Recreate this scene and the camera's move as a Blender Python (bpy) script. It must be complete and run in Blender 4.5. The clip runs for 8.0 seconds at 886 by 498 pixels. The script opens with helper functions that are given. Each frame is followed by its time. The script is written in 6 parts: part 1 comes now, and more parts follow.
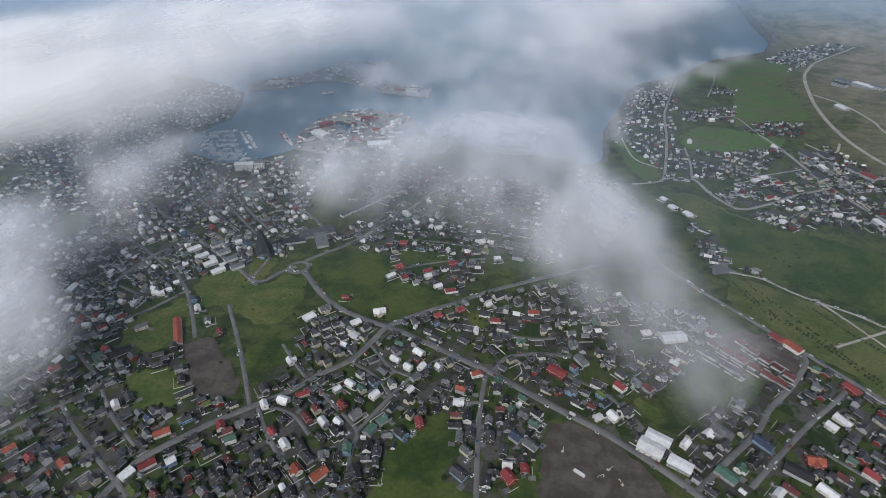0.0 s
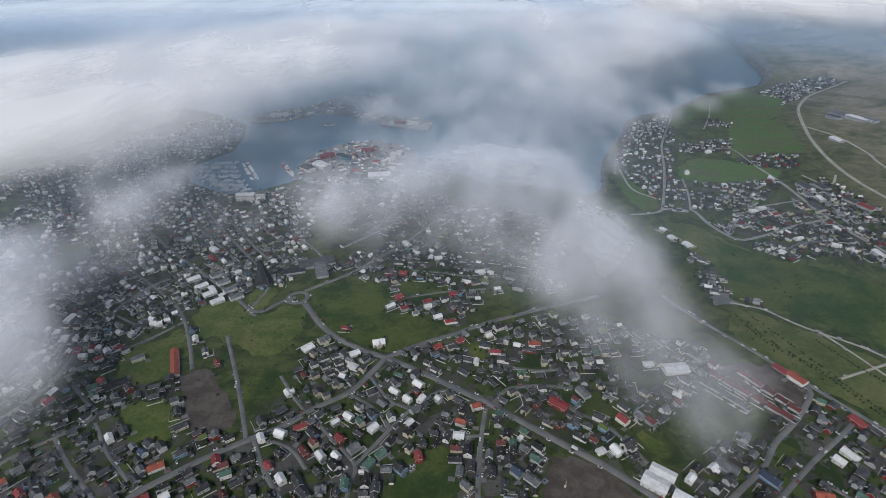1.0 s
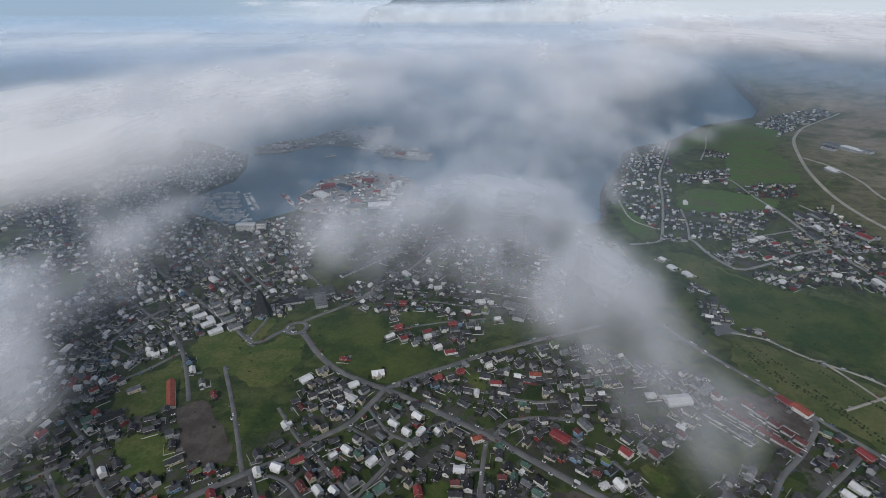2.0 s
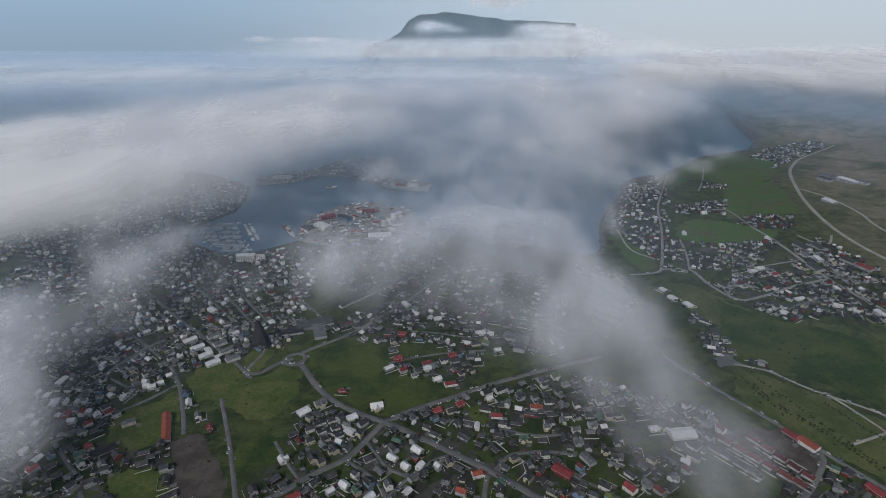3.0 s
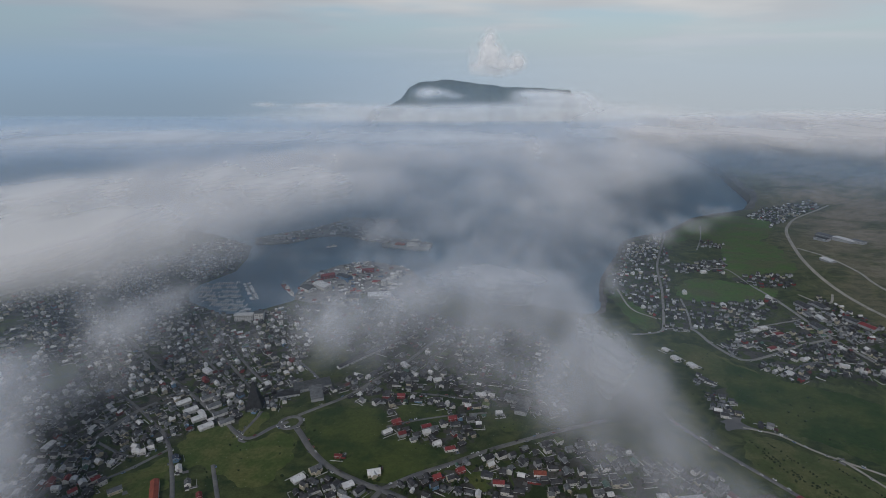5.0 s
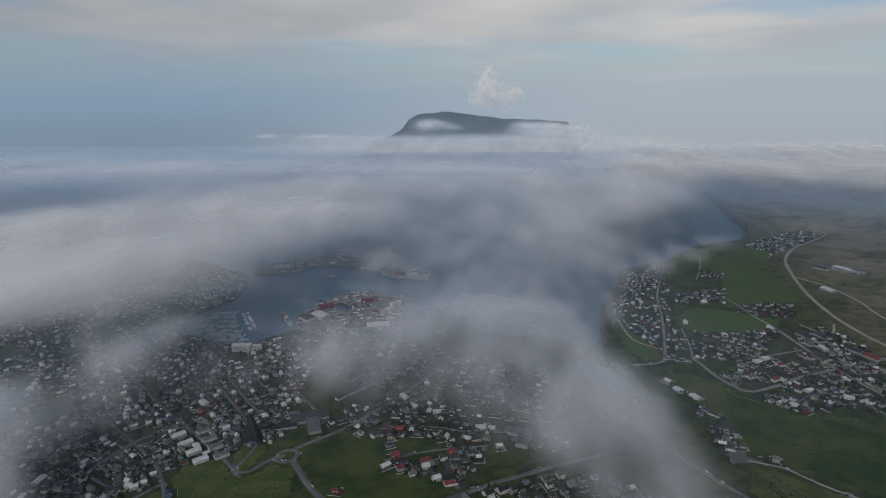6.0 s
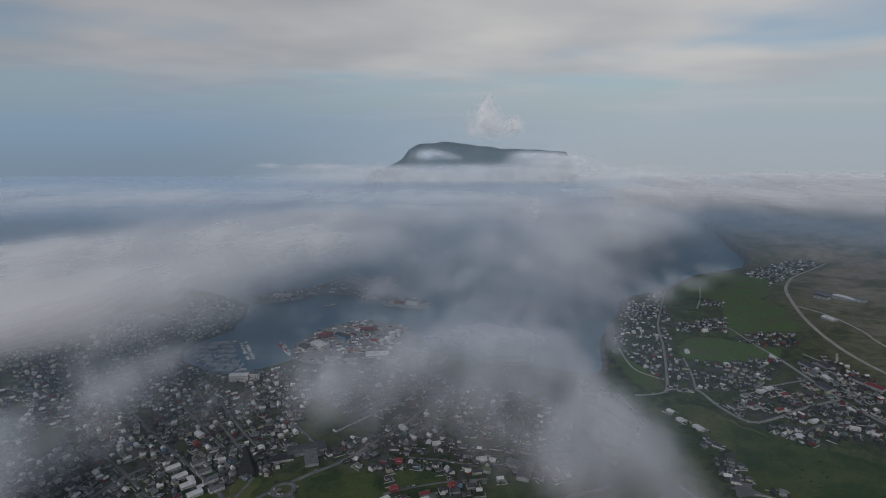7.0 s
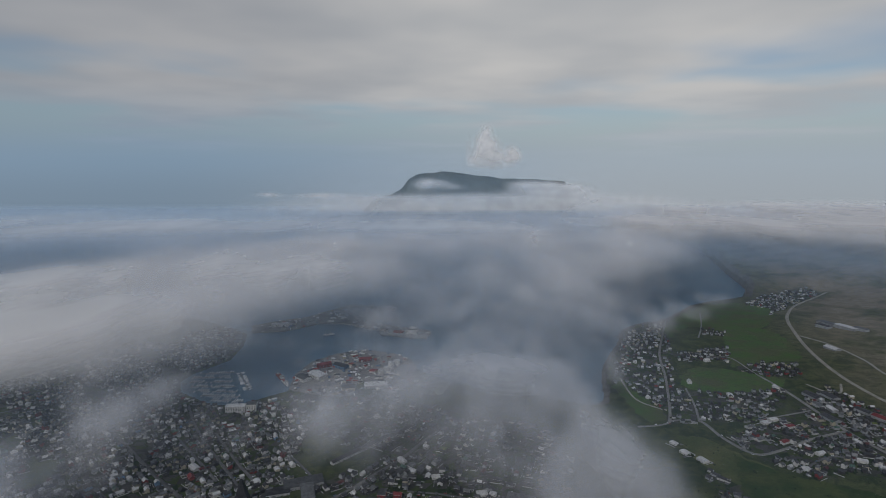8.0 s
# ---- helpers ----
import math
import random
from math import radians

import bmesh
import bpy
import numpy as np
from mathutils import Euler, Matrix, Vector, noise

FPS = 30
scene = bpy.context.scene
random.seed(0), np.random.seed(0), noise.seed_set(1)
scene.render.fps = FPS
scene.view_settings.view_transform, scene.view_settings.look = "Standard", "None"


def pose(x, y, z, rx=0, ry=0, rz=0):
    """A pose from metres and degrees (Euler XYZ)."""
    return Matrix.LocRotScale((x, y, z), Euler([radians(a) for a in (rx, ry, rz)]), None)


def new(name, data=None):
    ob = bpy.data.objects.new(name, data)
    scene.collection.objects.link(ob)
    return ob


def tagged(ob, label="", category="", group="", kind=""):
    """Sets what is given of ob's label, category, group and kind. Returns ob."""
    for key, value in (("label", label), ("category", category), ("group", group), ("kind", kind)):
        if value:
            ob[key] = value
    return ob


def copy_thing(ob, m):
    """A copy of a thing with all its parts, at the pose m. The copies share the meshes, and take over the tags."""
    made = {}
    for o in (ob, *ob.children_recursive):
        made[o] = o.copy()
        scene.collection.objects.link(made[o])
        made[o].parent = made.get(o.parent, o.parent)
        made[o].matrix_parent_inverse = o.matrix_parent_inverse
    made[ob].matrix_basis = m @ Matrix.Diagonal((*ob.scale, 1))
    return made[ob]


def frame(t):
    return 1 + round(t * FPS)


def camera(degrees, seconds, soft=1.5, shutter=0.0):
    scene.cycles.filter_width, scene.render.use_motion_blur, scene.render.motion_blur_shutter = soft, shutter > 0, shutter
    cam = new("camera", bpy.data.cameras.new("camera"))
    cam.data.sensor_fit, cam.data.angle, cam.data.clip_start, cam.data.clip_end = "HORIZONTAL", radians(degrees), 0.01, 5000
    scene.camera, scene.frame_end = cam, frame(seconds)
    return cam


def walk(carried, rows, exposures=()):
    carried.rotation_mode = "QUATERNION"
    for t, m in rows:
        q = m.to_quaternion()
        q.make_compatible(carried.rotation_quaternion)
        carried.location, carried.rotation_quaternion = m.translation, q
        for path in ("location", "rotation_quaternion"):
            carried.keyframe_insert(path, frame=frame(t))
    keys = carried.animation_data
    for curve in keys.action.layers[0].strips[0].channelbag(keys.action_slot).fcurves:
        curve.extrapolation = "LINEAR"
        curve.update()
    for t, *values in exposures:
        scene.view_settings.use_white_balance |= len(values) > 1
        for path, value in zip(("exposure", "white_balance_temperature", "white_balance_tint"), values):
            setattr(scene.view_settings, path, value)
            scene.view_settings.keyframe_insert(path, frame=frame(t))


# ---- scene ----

# ---------------------------------------------------------------- the camera, hovering 513 m above the sea and tilting up
cam = camera(78.53, 8.0, soft=0.9)
EYE = (0, 0, 513)
TILTS = [(0.0, -33.60, 0.00), (0.5, -32.00, -0.02), (1.0, -30.39, -0.02), (1.5, -28.80, -0.03), (2.25, -26.41, -0.05), (3.0, -24.03, -0.07),
         (3.5, -22.43, -0.07), (4.0, -20.86, -0.08), (4.5, -19.30, -0.08), (5.25, -16.96, -0.12), (6.0, -14.65, -0.16), (6.5, -13.12, -0.18),
         (7.0, -11.62, -0.20), (7.5, -10.08, -0.23), (8.0, -8.56, -0.25)]
walk(cam, [(t, pose(*EYE, 90 + tilt, 0, turn)) for t, tilt, turn in TILTS],
     exposures=[(0, 0.2), (1.5, 0.0), (3.0, -0.4), (4.5, -0.6), (6.0, -0.85), (8.0, -1.0)])

# ---------------------------------------------------------------- sky, sun
SUN_HEIGHT, SUN_WAY = 42, 205     # degrees above the horizon, and clockwise from straight ahead
world = bpy.data.worlds.new("sky")
scene.world = world
world.use_nodes = True


class Nodes:
    """Short hands for building a node tree."""

    def __init__(self, tree):
        self.tree = tree
        tree.nodes.clear()

    def put(self, kind, links=None):
        node = self.tree.nodes.new(kind)
        for key, value in (links or {}).items():
            if isinstance(value, bpy.types.NodeSocket):
                self.tree.links.new(value, node.inputs[key])
            else:
                node.inputs[key].default_value = value
        return node

    def maths(self, op, a, b=0.0, c=0.0, clamp=False):
        node = self.put("ShaderNodeMath", {0: a, 1: b, 2: c})
        node.operation, node.use_clamp = op, clamp
        return node.outputs[0]

    def mix(self, f, a, b, blend="MIX"):
        node = self.put("ShaderNodeMix")
        node.data_type, node.blend_type = "RGBA", blend
        for key, value in ((0, f), (6, a), (7, b)):
            if isinstance(value, bpy.types.NodeSocket):
                self.tree.links.new(value, node.inputs[key])
            else:
                node.inputs[key].default_value = value
        return node.outputs[2]

    def mask(self, name):
        node = self.put("ShaderNodeAttribute")
        node.attribute_name = name
        return node.outputs["Fac"]

    def noise(self, vector, scale, detail=4.0, rough=0.55, distort=0.0):
        return self.put("ShaderNodeTexNoise", {"Vector": vector, "Scale": scale, "Detail": detail, "Roughness": rough, "Distortion": distort}).outputs[0]

    def ramp(self, value, low, high):
        node = self.put("ShaderNodeMapRange", {0: value, 1: low, 2: high})
        node.interpolation_type = "SMOOTHSTEP"
        return node.outputs[0]


n = Nodes(world.node_tree)
way = n.put("ShaderNodeTexCoord").outputs["Generated"]
split = n.put("ShaderNodeSeparateXYZ", {0: way})
sky = n.put("ShaderNodeTexSky")
sky.sky_type, sky.sun_disc, sky.altitude, sky.dust_density = "NISHITA", False, 400, 2.0
sky.sun_elevation, sky.sun_rotation = radians(SUN_HEIGHT), radians(SUN_WAY)
blue = n.mix(1.0, sky.outputs[0], (0.15, 0.15, 0.15, 1), "MULTIPLY")
up = n.maths("ADD", n.maths("MAXIMUM", split.outputs[2], 0.0), 0.07)
flat = n.put("ShaderNodeCombineXYZ", {0: n.maths("DIVIDE", split.outputs[0], up), 1: n.maths("DIVIDE", split.outputs[1], up), 2: 0.0}).outputs[0]
streaks = n.noise(flat, 0.42, 3.5, 0.45, 0.2)
cover = n.maths("SUBTRACT", n.ramp(split.outputs[2], 0.08, 0.125), n.maths("MULTIPLY", n.ramp(split.outputs[2], 0.26, 0.5), 1.4))
cloud = n.ramp(n.maths("ADD", streaks, n.maths("MULTIPLY", cover, 0.20)), 0.45, 0.66)
shade = n.noise(flat, 0.7, 3.0, 0.45)
white = n.mix(n.ramp(shade, 0.3, 0.7), (0.76, 0.79, 0.83, 1), (1.02, 1.01, 1.0, 1))
white = n.mix(n.ramp(split.outputs[0], -0.45, 0.1), n.mix(1.0, white, (0.72, 0.74, 0.78, 1), "MULTIPLY"), white)
lofty = n.mix(cloud, blue, white)
haze = n.mix(n.ramp(split.outputs[0], -0.5, 0.4), (0.42, 0.60, 0.80, 1), (0.68, 0.80, 0.91, 1))
misty = n.mix(n.ramp(split.outputs[2], 0.15, 0.0), lofty, haze)
sea_haze = n.mix(n.ramp(split.outputs[0], -0.5, 0.3), (0.36, 0.49, 0.64, 1), (0.66, 0.74, 0.82, 1))
below = n.mix(n.ramp(split.outputs[2], 0.04, -0.06), misty, sea_haze)
n.put("ShaderNodeOutputWorld", {0: n.put("ShaderNodeBackground", {0: below, 1: 1.0}).outputs[0]})

lamp = bpy.data.lights.new("sun", "SUN")
lamp.energy, lamp.angle, lamp.color = 2.5, radians(9), (1.0, 0.97, 0.94)
sun = new("sun", lamp)
sun.rotation_euler = (radians(90 - SUN_HEIGHT), 0, radians(-SUN_WAY + 180))
scene.cycles.transparent_max_bounces = 48

# ---------------------------------------------------------------- materials
def surface(name, colour, second=None, rough=0.8, grain=0.5, patch=0.02, vary=0.25, bump=0.2, shift=0.0, metal=0.0):
    """A weathered surface: base colour to second colour by patches, fine grain, and a shift of brightness from one object to the next."""
    m = bpy.data.materials.new(name)
    m.use_nodes = True
    n = Nodes(m.node_tree)
    place = n.put("ShaderNodeNewGeometry").outputs["Position"]
    second = second or tuple(c * 0.7 for c in colour)
    big = n.noise(place, patch, 5.0, 0.6)
    fine = n.noise(place, grain, 4.0, 0.65)
    base = n.mix(n.ramp(big, 0.36, 0.64), (*colour, 1), (*second, 1))
    tone = n.maths("ADD", n.maths("MULTIPLY", n.maths("SUBTRACT", fine, 0.5), vary * 2), 1.0)
    if shift:
        own = n.put("ShaderNodeObjectInfo").outputs["Random"]
        tone = n.maths("MULTIPLY", tone, n.maths("ADD", n.maths("MULTIPLY", own, shift), 1.0 - shift / 2))
    base = n.mix(1.0, base, n.put("ShaderNodeCombineXYZ", {0: tone, 1: tone, 2: tone}).outputs[0], "MULTIPLY")
    rug = n.put("ShaderNodeBump", {"Strength": bump, "Distance": 0.3, "Height": fine}).outputs[0]
    bsdf = n.put("ShaderNodeBsdfPrincipled", {"Base Color": base, "Roughness": rough, "Metallic": metal, "Normal": rug, "Specular IOR Level": 0.5 if rough < 0.4 else 0.12})
    n.put("ShaderNodeOutputMaterial", {0: bsdf.outputs[0]})
    return m


def land_material():
    """Hill pasture, moor and town soil, mixed by the two land-cover masks of the ground."""
    m = bpy.data.materials.new("land")
    m.use_nodes = True
    n = Nodes(m.node_tree)
    place = n.put("ShaderNodeNewGeometry").outputs["Position"]
    town = n.mask("town")
    moor = n.mask("moor")
    big, mid, fine = n.noise(place, 0.006, 5.0, 0.6), n.noise(place, 0.035, 5.0, 0.65, 0.6), n.noise(place, 0.35, 4.0, 0.7)
    grass = n.mix(n.ramp(mid, 0.35, 0.68), (0.020, 0.034, 0.013, 1), (0.060, 0.072, 0.026, 1))
    heath = n.mix(n.ramp(mid, 0.3, 0.7), (0.125, 0.110, 0.074, 1), (0.205, 0.172, 0.128, 1))
    plot = n.put("ShaderNodeTexVoronoi", {"Vector": n.put("ShaderNodeVectorMath", {0: place, 1: (0.0, 0.0, 0.0)}).outputs[0], "Scale": 0.055, "Randomness": 0.9})
    own = n.put("ShaderNodeSeparateColor", {0: plot.outputs["Color"]})
    lawn = n.mix(own.outputs[0], (0.016, 0.029, 0.011, 1), (0.046, 0.062, 0.021, 1))
    bare = n.mix(own.outputs[1], (0.032, 0.032, 0.029, 1), (0.068, 0.066, 0.061, 1))
    yard = n.mix(n.ramp(n.maths("ADD", n.noise(place, 0.06, 4.0, 0.6), n.maths("MULTIPLY", n.maths("SUBTRACT", own.outputs[2], 0.5), 0.35)), 0.46, 0.58), lawn, bare)
    cover = n.mix(n.maths("MULTIPLY", moor, n.ramp(big, 0.3, 0.6)), grass, heath)
    cover = n.mix(town, cover, yard)
    steep = n.put("ShaderNodeSeparateXYZ", {0: n.put("ShaderNodeNewGeometry").outputs["Normal"]}).outputs[2]
    crag = n.mix(n.ramp(mid, 0.3, 0.7), (0.030, 0.030, 0.029, 1), (0.075, 0.070, 0.062, 1))
    cover = n.mix(n.ramp(steep, 0.93, 0.72), cover, crag)
    tone = n.maths("ADD", n.maths("MULTIPLY", fine, 0.9), 0.55)
    cover = n.mix(1.0, cover, n.put("ShaderNodeCombineXYZ", {0: tone, 1: tone, 2: tone}).outputs[0], "MULTIPLY")
    rug = n.put("ShaderNodeBump", {"Strength": 0.5, "Distance": 1.2, "Height": fine}).outputs[0]
    n.put("ShaderNodeOutputMaterial", {0: n.put("ShaderNodeBsdfPrincipled", {"Base Color": cover, "Roughness": 0.95, "Normal": rug, "Specular IOR Level": 0.1}).outputs[0]})
    return m


def sea_material():
    m = bpy.data.materials.new("sea")
    m.use_nodes = True
    n = Nodes(m.node_tree)
    place = n.put("ShaderNodeNewGeometry").outputs["Position"]
    swell, chop = n.noise(place, 0.05, 4.0, 0.6, 0.4), n.noise(place, 0.004, 4.0, 0.6)
    base = n.mix(n.ramp(chop, 0.35, 0.65), (0.030, 0.090, 0.150, 1), (0.042, 0.115, 0.180, 1))
    rug = n.put("ShaderNodeBump", {"Strength": 0.15, "Distance": 0.6, "Height": swell}).outputs[0]
    n.put("ShaderNodeOutputMaterial", {0: n.put("ShaderNodeBsdfPrincipled", {"Base Color": base, "Roughness": n.maths("ADD", n.maths("MULTIPLY", chop, 0.2), 0.22), "Normal": rug}).outputs[0]})
    return m


def fog_material(name, tint, scale, layers, most=0.95, stretch=(1.0, 1.0, 0.5), turn=0.0, ragged=1.5, fibre=0.7, passing=0.25):
    """Drifting fog: one of several veils that together hide as much as the bank's own density says, torn by billows and finer fibres."""
    m = bpy.data.materials.new(name)
    m.use_nodes = True
    n = Nodes(m.node_tree)
    place = n.put("ShaderNodeNewGeometry").outputs["Position"]
    place = n.put("ShaderNodeMapping", {"Vector": place, "Rotation": (0, 0, radians(turn)), "Scale": stretch}).outputs[0]
    dense = n.mask("veil")
    billow = n.noise(place, scale, 4.0, 0.5, 0.3)
    wisp = n.noise(place, scale * 2.7, 3.5, 0.5, 0.6)
    torn = n.maths("ADD", dense, n.maths("MULTIPLY", n.maths("SUBTRACT", billow, 0.5), ragged))
    torn = n.maths("ADD", torn, n.maths("MULTIPLY", n.maths("SUBTRACT", wisp, 0.5), fibre))
    whole = n.maths("MULTIPLY", n.ramp(torn, 0.0, 1.05), n.ramp(dense, 0.02, 0.22))
    cover = n.maths("SUBTRACT", 1.0, n.maths("POWER", n.maths("SUBTRACT", 1.0, n.maths("MULTIPLY", whole, most)), 1.0 / layers), clamp=True)
    light = n.put("ShaderNodeBsdfDiffuse", {0: (*tint, 1)}).outputs[0]
    glow = n.put("ShaderNodeBsdfTranslucent", {0: (*tint, 1)}).outputs[0]
    body = n.put("ShaderNodeMixShader", {0: passing, 1: light, 2: glow}).outputs[0]
    clear = n.put("ShaderNodeBsdfTransparent").outputs[0]
    n.put("ShaderNodeOutputMaterial", {0: n.put("ShaderNodeMixShader", {0: cover, 1: clear, 2: body}).outputs[0]})
    return m


LAND_COVER, SEA = land_material(), sea_material()
ASPHALT = surface("asphalt", (0.088, 0.089, 0.092), (0.122, 0.121, 0.118), rough=0.85, grain=0.6, patch=0.05, vary=0.2)
PALE_ASPHALT = surface("pale_asphalt", (0.19, 0.188, 0.18), (0.15, 0.148, 0.14), rough=0.9, grain=0.6, patch=0.05, vary=0.2)
GRAVEL = surface("gravel_track", (0.26, 0.245, 0.215), (0.20, 0.19, 0.16), rough=0.95, grain=0.8, patch=0.06, vary=0.25)
LAWN = surface("lawn", (0.022, 0.040, 0.013), (0.054, 0.070, 0.020), rough=0.95, grain=0.22, patch=0.022, vary=0.5)
BRIGHT_LAWN = surface("bright_lawn", (0.040, 0.064, 0.016), (0.080, 0.088, 0.028), rough=0.95, grain=0.2, patch=0.025, vary=0.5)
DEEP_MEADOW = surface("deep_meadow_grass", (0.020, 0.042, 0.010), (0.050, 0.064, 0.018), rough=0.95, grain=0.15, patch=0.014, vary=0.5)
MEADOW = surface("meadow_grass", (0.046, 0.090, 0.020), (0.062, 0.072, 0.030), rough=0.95, grain=0.15, patch=0.016, vary=0.5)
PASTURE = surface("pasture_grass", (0.045, 0.062, 0.020), (0.078, 0.084, 0.032), rough=0.95, grain=0.2, patch=0.03, vary=0.45)
DIRT = surface("bare_earth", (0.048, 0.041, 0.035), (0.075, 0.066, 0.058), rough=0.95, grain=0.4, patch=0.06, vary=0.3)
ROOFS = {
    "dark grey": surface("dark_roof", (0.024, 0.025, 0.028), (0.040, 0.041, 0.045), grain=1.5, patch=0.2, shift=0.8),
    "grey": surface("grey_roof", (0.060, 0.064, 0.068), (0.095, 0.10, 0.105), grain=1.5, patch=0.2, shift=0.6),
    "white": surface("white_roof", (0.48, 0.485, 0.485), (0.38, 0.385, 0.385), rough=0.5, grain=1.5, patch=0.2, shift=0.3),
    "red": surface("red_roof", (0.17, 0.032, 0.034), (0.13, 0.030, 0.030), rough=0.6, grain=1.5, patch=0.2, shift=0.5),
    "rust red": surface("rust_roof", (0.20, 0.056, 0.036), (0.15, 0.044, 0.030), rough=0.7, grain=1.5, patch=0.2, shift=0.4),
    "dull red": surface("dull_red_roof", (0.085, 0.028, 0.028), (0.065, 0.025, 0.025), rough=0.7, grain=1.5, patch=0.2, shift=0.5),
    "green": surface("green_roof", (0.040, 0.080, 0.062), (0.055, 0.098, 0.078), rough=0.6, grain=1.5, patch=0.2, shift=0.4),
    "blue": surface("blue_roof", (0.026, 0.036, 0.060), (0.036, 0.048, 0.075), rough=0.5, grain=1.5, patch=0.2, shift=0.3),
    "turf": surface("turf_roof", (0.05, 0.075, 0.022), (0.075, 0.09, 0.035), grain=1.0, patch=0.2, shift=0.3),
}
WALLS = {
    "white": surface("white_wall", (0.46, 0.46, 0.45), (0.37, 0.37, 0.36), grain=1.2, patch=0.15, vary=0.12, shift=0.3),
    "black": surface("black_wall", (0.030, 0.030, 0.032), (0.045, 0.043, 0.04), grain=1.2, patch=0.15, shift=0.5),
    "grey": surface("grey_wall", (0.26, 0.27, 0.28), (0.20, 0.21, 0.22), grain=1.2, patch=0.15, shift=0.5),
    "red": surface("red_wall", (0.15, 0.028, 0.026), (0.12, 0.025, 0.023), grain=1.2, patch=0.15, shift=0.4),
    "cream": surface("cream_wall", (0.34, 0.31, 0.24), (0.28, 0.26, 0.2), grain=1.2, patch=0.15, shift=0.3),
    "blue": surface("blue_wall", (0.10, 0.17, 0.26), (0.08, 0.14, 0.21), grain=1.2, patch=0.15, shift=0.4),
}
TRIM = surface("white_trim", (0.62, 0.62, 0.61), (0.52, 0.52, 0.5), rough=0.6, grain=1.5, patch=0.3, vary=0.1)
GLASS = surface("window_glass", (0.035, 0.042, 0.05), (0.05, 0.058, 0.066), rough=0.12, grain=0.6, patch=0.3, bump=0.0, shift=0.5)
GELCOAT = surface("white_gelcoat", (0.66, 0.67, 0.67), (0.54, 0.55, 0.56), rough=0.35, grain=1.2, patch=0.2, vary=0.08, bump=0.05, shift=0.35)
CONCRETE = surface("concrete", (0.30, 0.295, 0.285), (0.24, 0.235, 0.225), grain=0.8, patch=0.06)
QUAY = surface("quay_paving", (0.15, 0.15, 0.152), (0.21, 0.208, 0.20), grain=0.5, patch=0.03)
ROCK = surface("shore_rock", (0.055, 0.052, 0.048), (0.09, 0.085, 0.078), grain=0.3, patch=0.05, bump=0.8)
LEAF = surface("leaves", (0.014, 0.026, 0.010), (0.028, 0.040, 0.016), rough=0.9, grain=0.9, patch=0.08, vary=0.45, shift=0.3)

# ---------------------------------------------------------------- the lie of the land
LAND_WEST = [(-8100, 3510), (-3510, 2835), (-2025, 2268), (-1215, 1998), (-756, 1755), (-600, 1630), (-572, 1515), (-565, 1400),
             (-622, 1300), (-628, 1250), (-600, 1190), (-500, 1122), (-436, 1122), (-400, 1158), (-354, 1196), (-359, 1282), (-338, 1372), (-286, 1431), (-211, 1469),
             (-130, 1434), (-84, 1390), (-59, 1330)]
LAND_EAST = [(22, 1249), (115, 1202), (193, 1177), (277, 1141), (333, 1115), (367, 1142), (394, 1249), (421, 1331), (467, 1427), (529, 1544),
             (580, 1662), (659, 1732), (748, 1771), (863, 1887), (968, 1990), (1153, 2079), (1215, 2113), (1299, 2245), (1377, 2516),
             (1477, 2850), (1571, 3146), (1688, 3915), (2025, 5130), (2565, 8100), (8100, 8100)]
LAND = np.array(LAND_WEST + LAND_EAST + [(8100, -6000), (-8100, -6000)], float)


def shore_distance(x, y):
    """Metres inland of the shore; negative out at sea."""
    x, y = np.asarray(x, float), np.asarray(y, float)
    best, inside = np.full(x.shape, 1e12), np.zeros(x.shape, bool)
    for (ax, ay), (bx, by) in zip(LAND, np.roll(LAND, -1, 0)):
        dx, dy = bx - ax, by - ay
        s = np.clip(((x - ax) * dx + (y - ay) * dy) / (dx * dx + dy * dy), 0, 1)
        best = np.minimum(best, (x - ax - s * dx) ** 2 + (y - ay - s * dy) ** 2)
        if ay != by:
            inside ^= ((ay > y) != (by > y)) & (x < ax + (y - ay) * dx / dy)
    return np.where(inside, 1, -1) * np.sqrt(best)


def ground_height(x, y):
    """Height of the ground above the sea: low at the quays, rising inland, a bare hill in the east."""
    x, y = np.asarray(x, float), np.asarray(y, float)
    d = shore_distance(x, y)
    inland, behind = np.maximum(d, 0), np.maximum(d - 130, 0)
    s = np.clip((x - 1150 - 0.08 * (y - 1350)) / 2000, 0, 1)
    hill = 115 * s * s * (3 - 2 * s) * (1 - np.exp(-inland / 300)) * np.clip((4000 - y) / 1300, 0, 1)
    roll = 3.0 * np.sin(x / 131 + 1.3) * np.cos(y / 163) + 1.8 * np.sin((x + y) / 71)
    land = 3.2 * np.minimum(inland / 7, 1) + 105 * (1 - np.exp(-behind / 1250)) + hill + roll * (1 - np.exp(-behind / 200))
    far_coast = np.clip((y - 2120) / 160, 0, 1) * np.clip((x - 900) / 200, 0, 1)
    land = land + far_coast * (34 + 8 * np.sin(y / 57) + 6 * np.sin(y / 23)) * np.clip(inland / 26, 0, 1)
    return np.where(d >= 0, land, np.maximum(-16, d * 0.5))

# ---------------------------------------------------------------- the plan: streets, fields, quarters (metres)
STREETS, FIELDS, QUARTERS = [], [], []

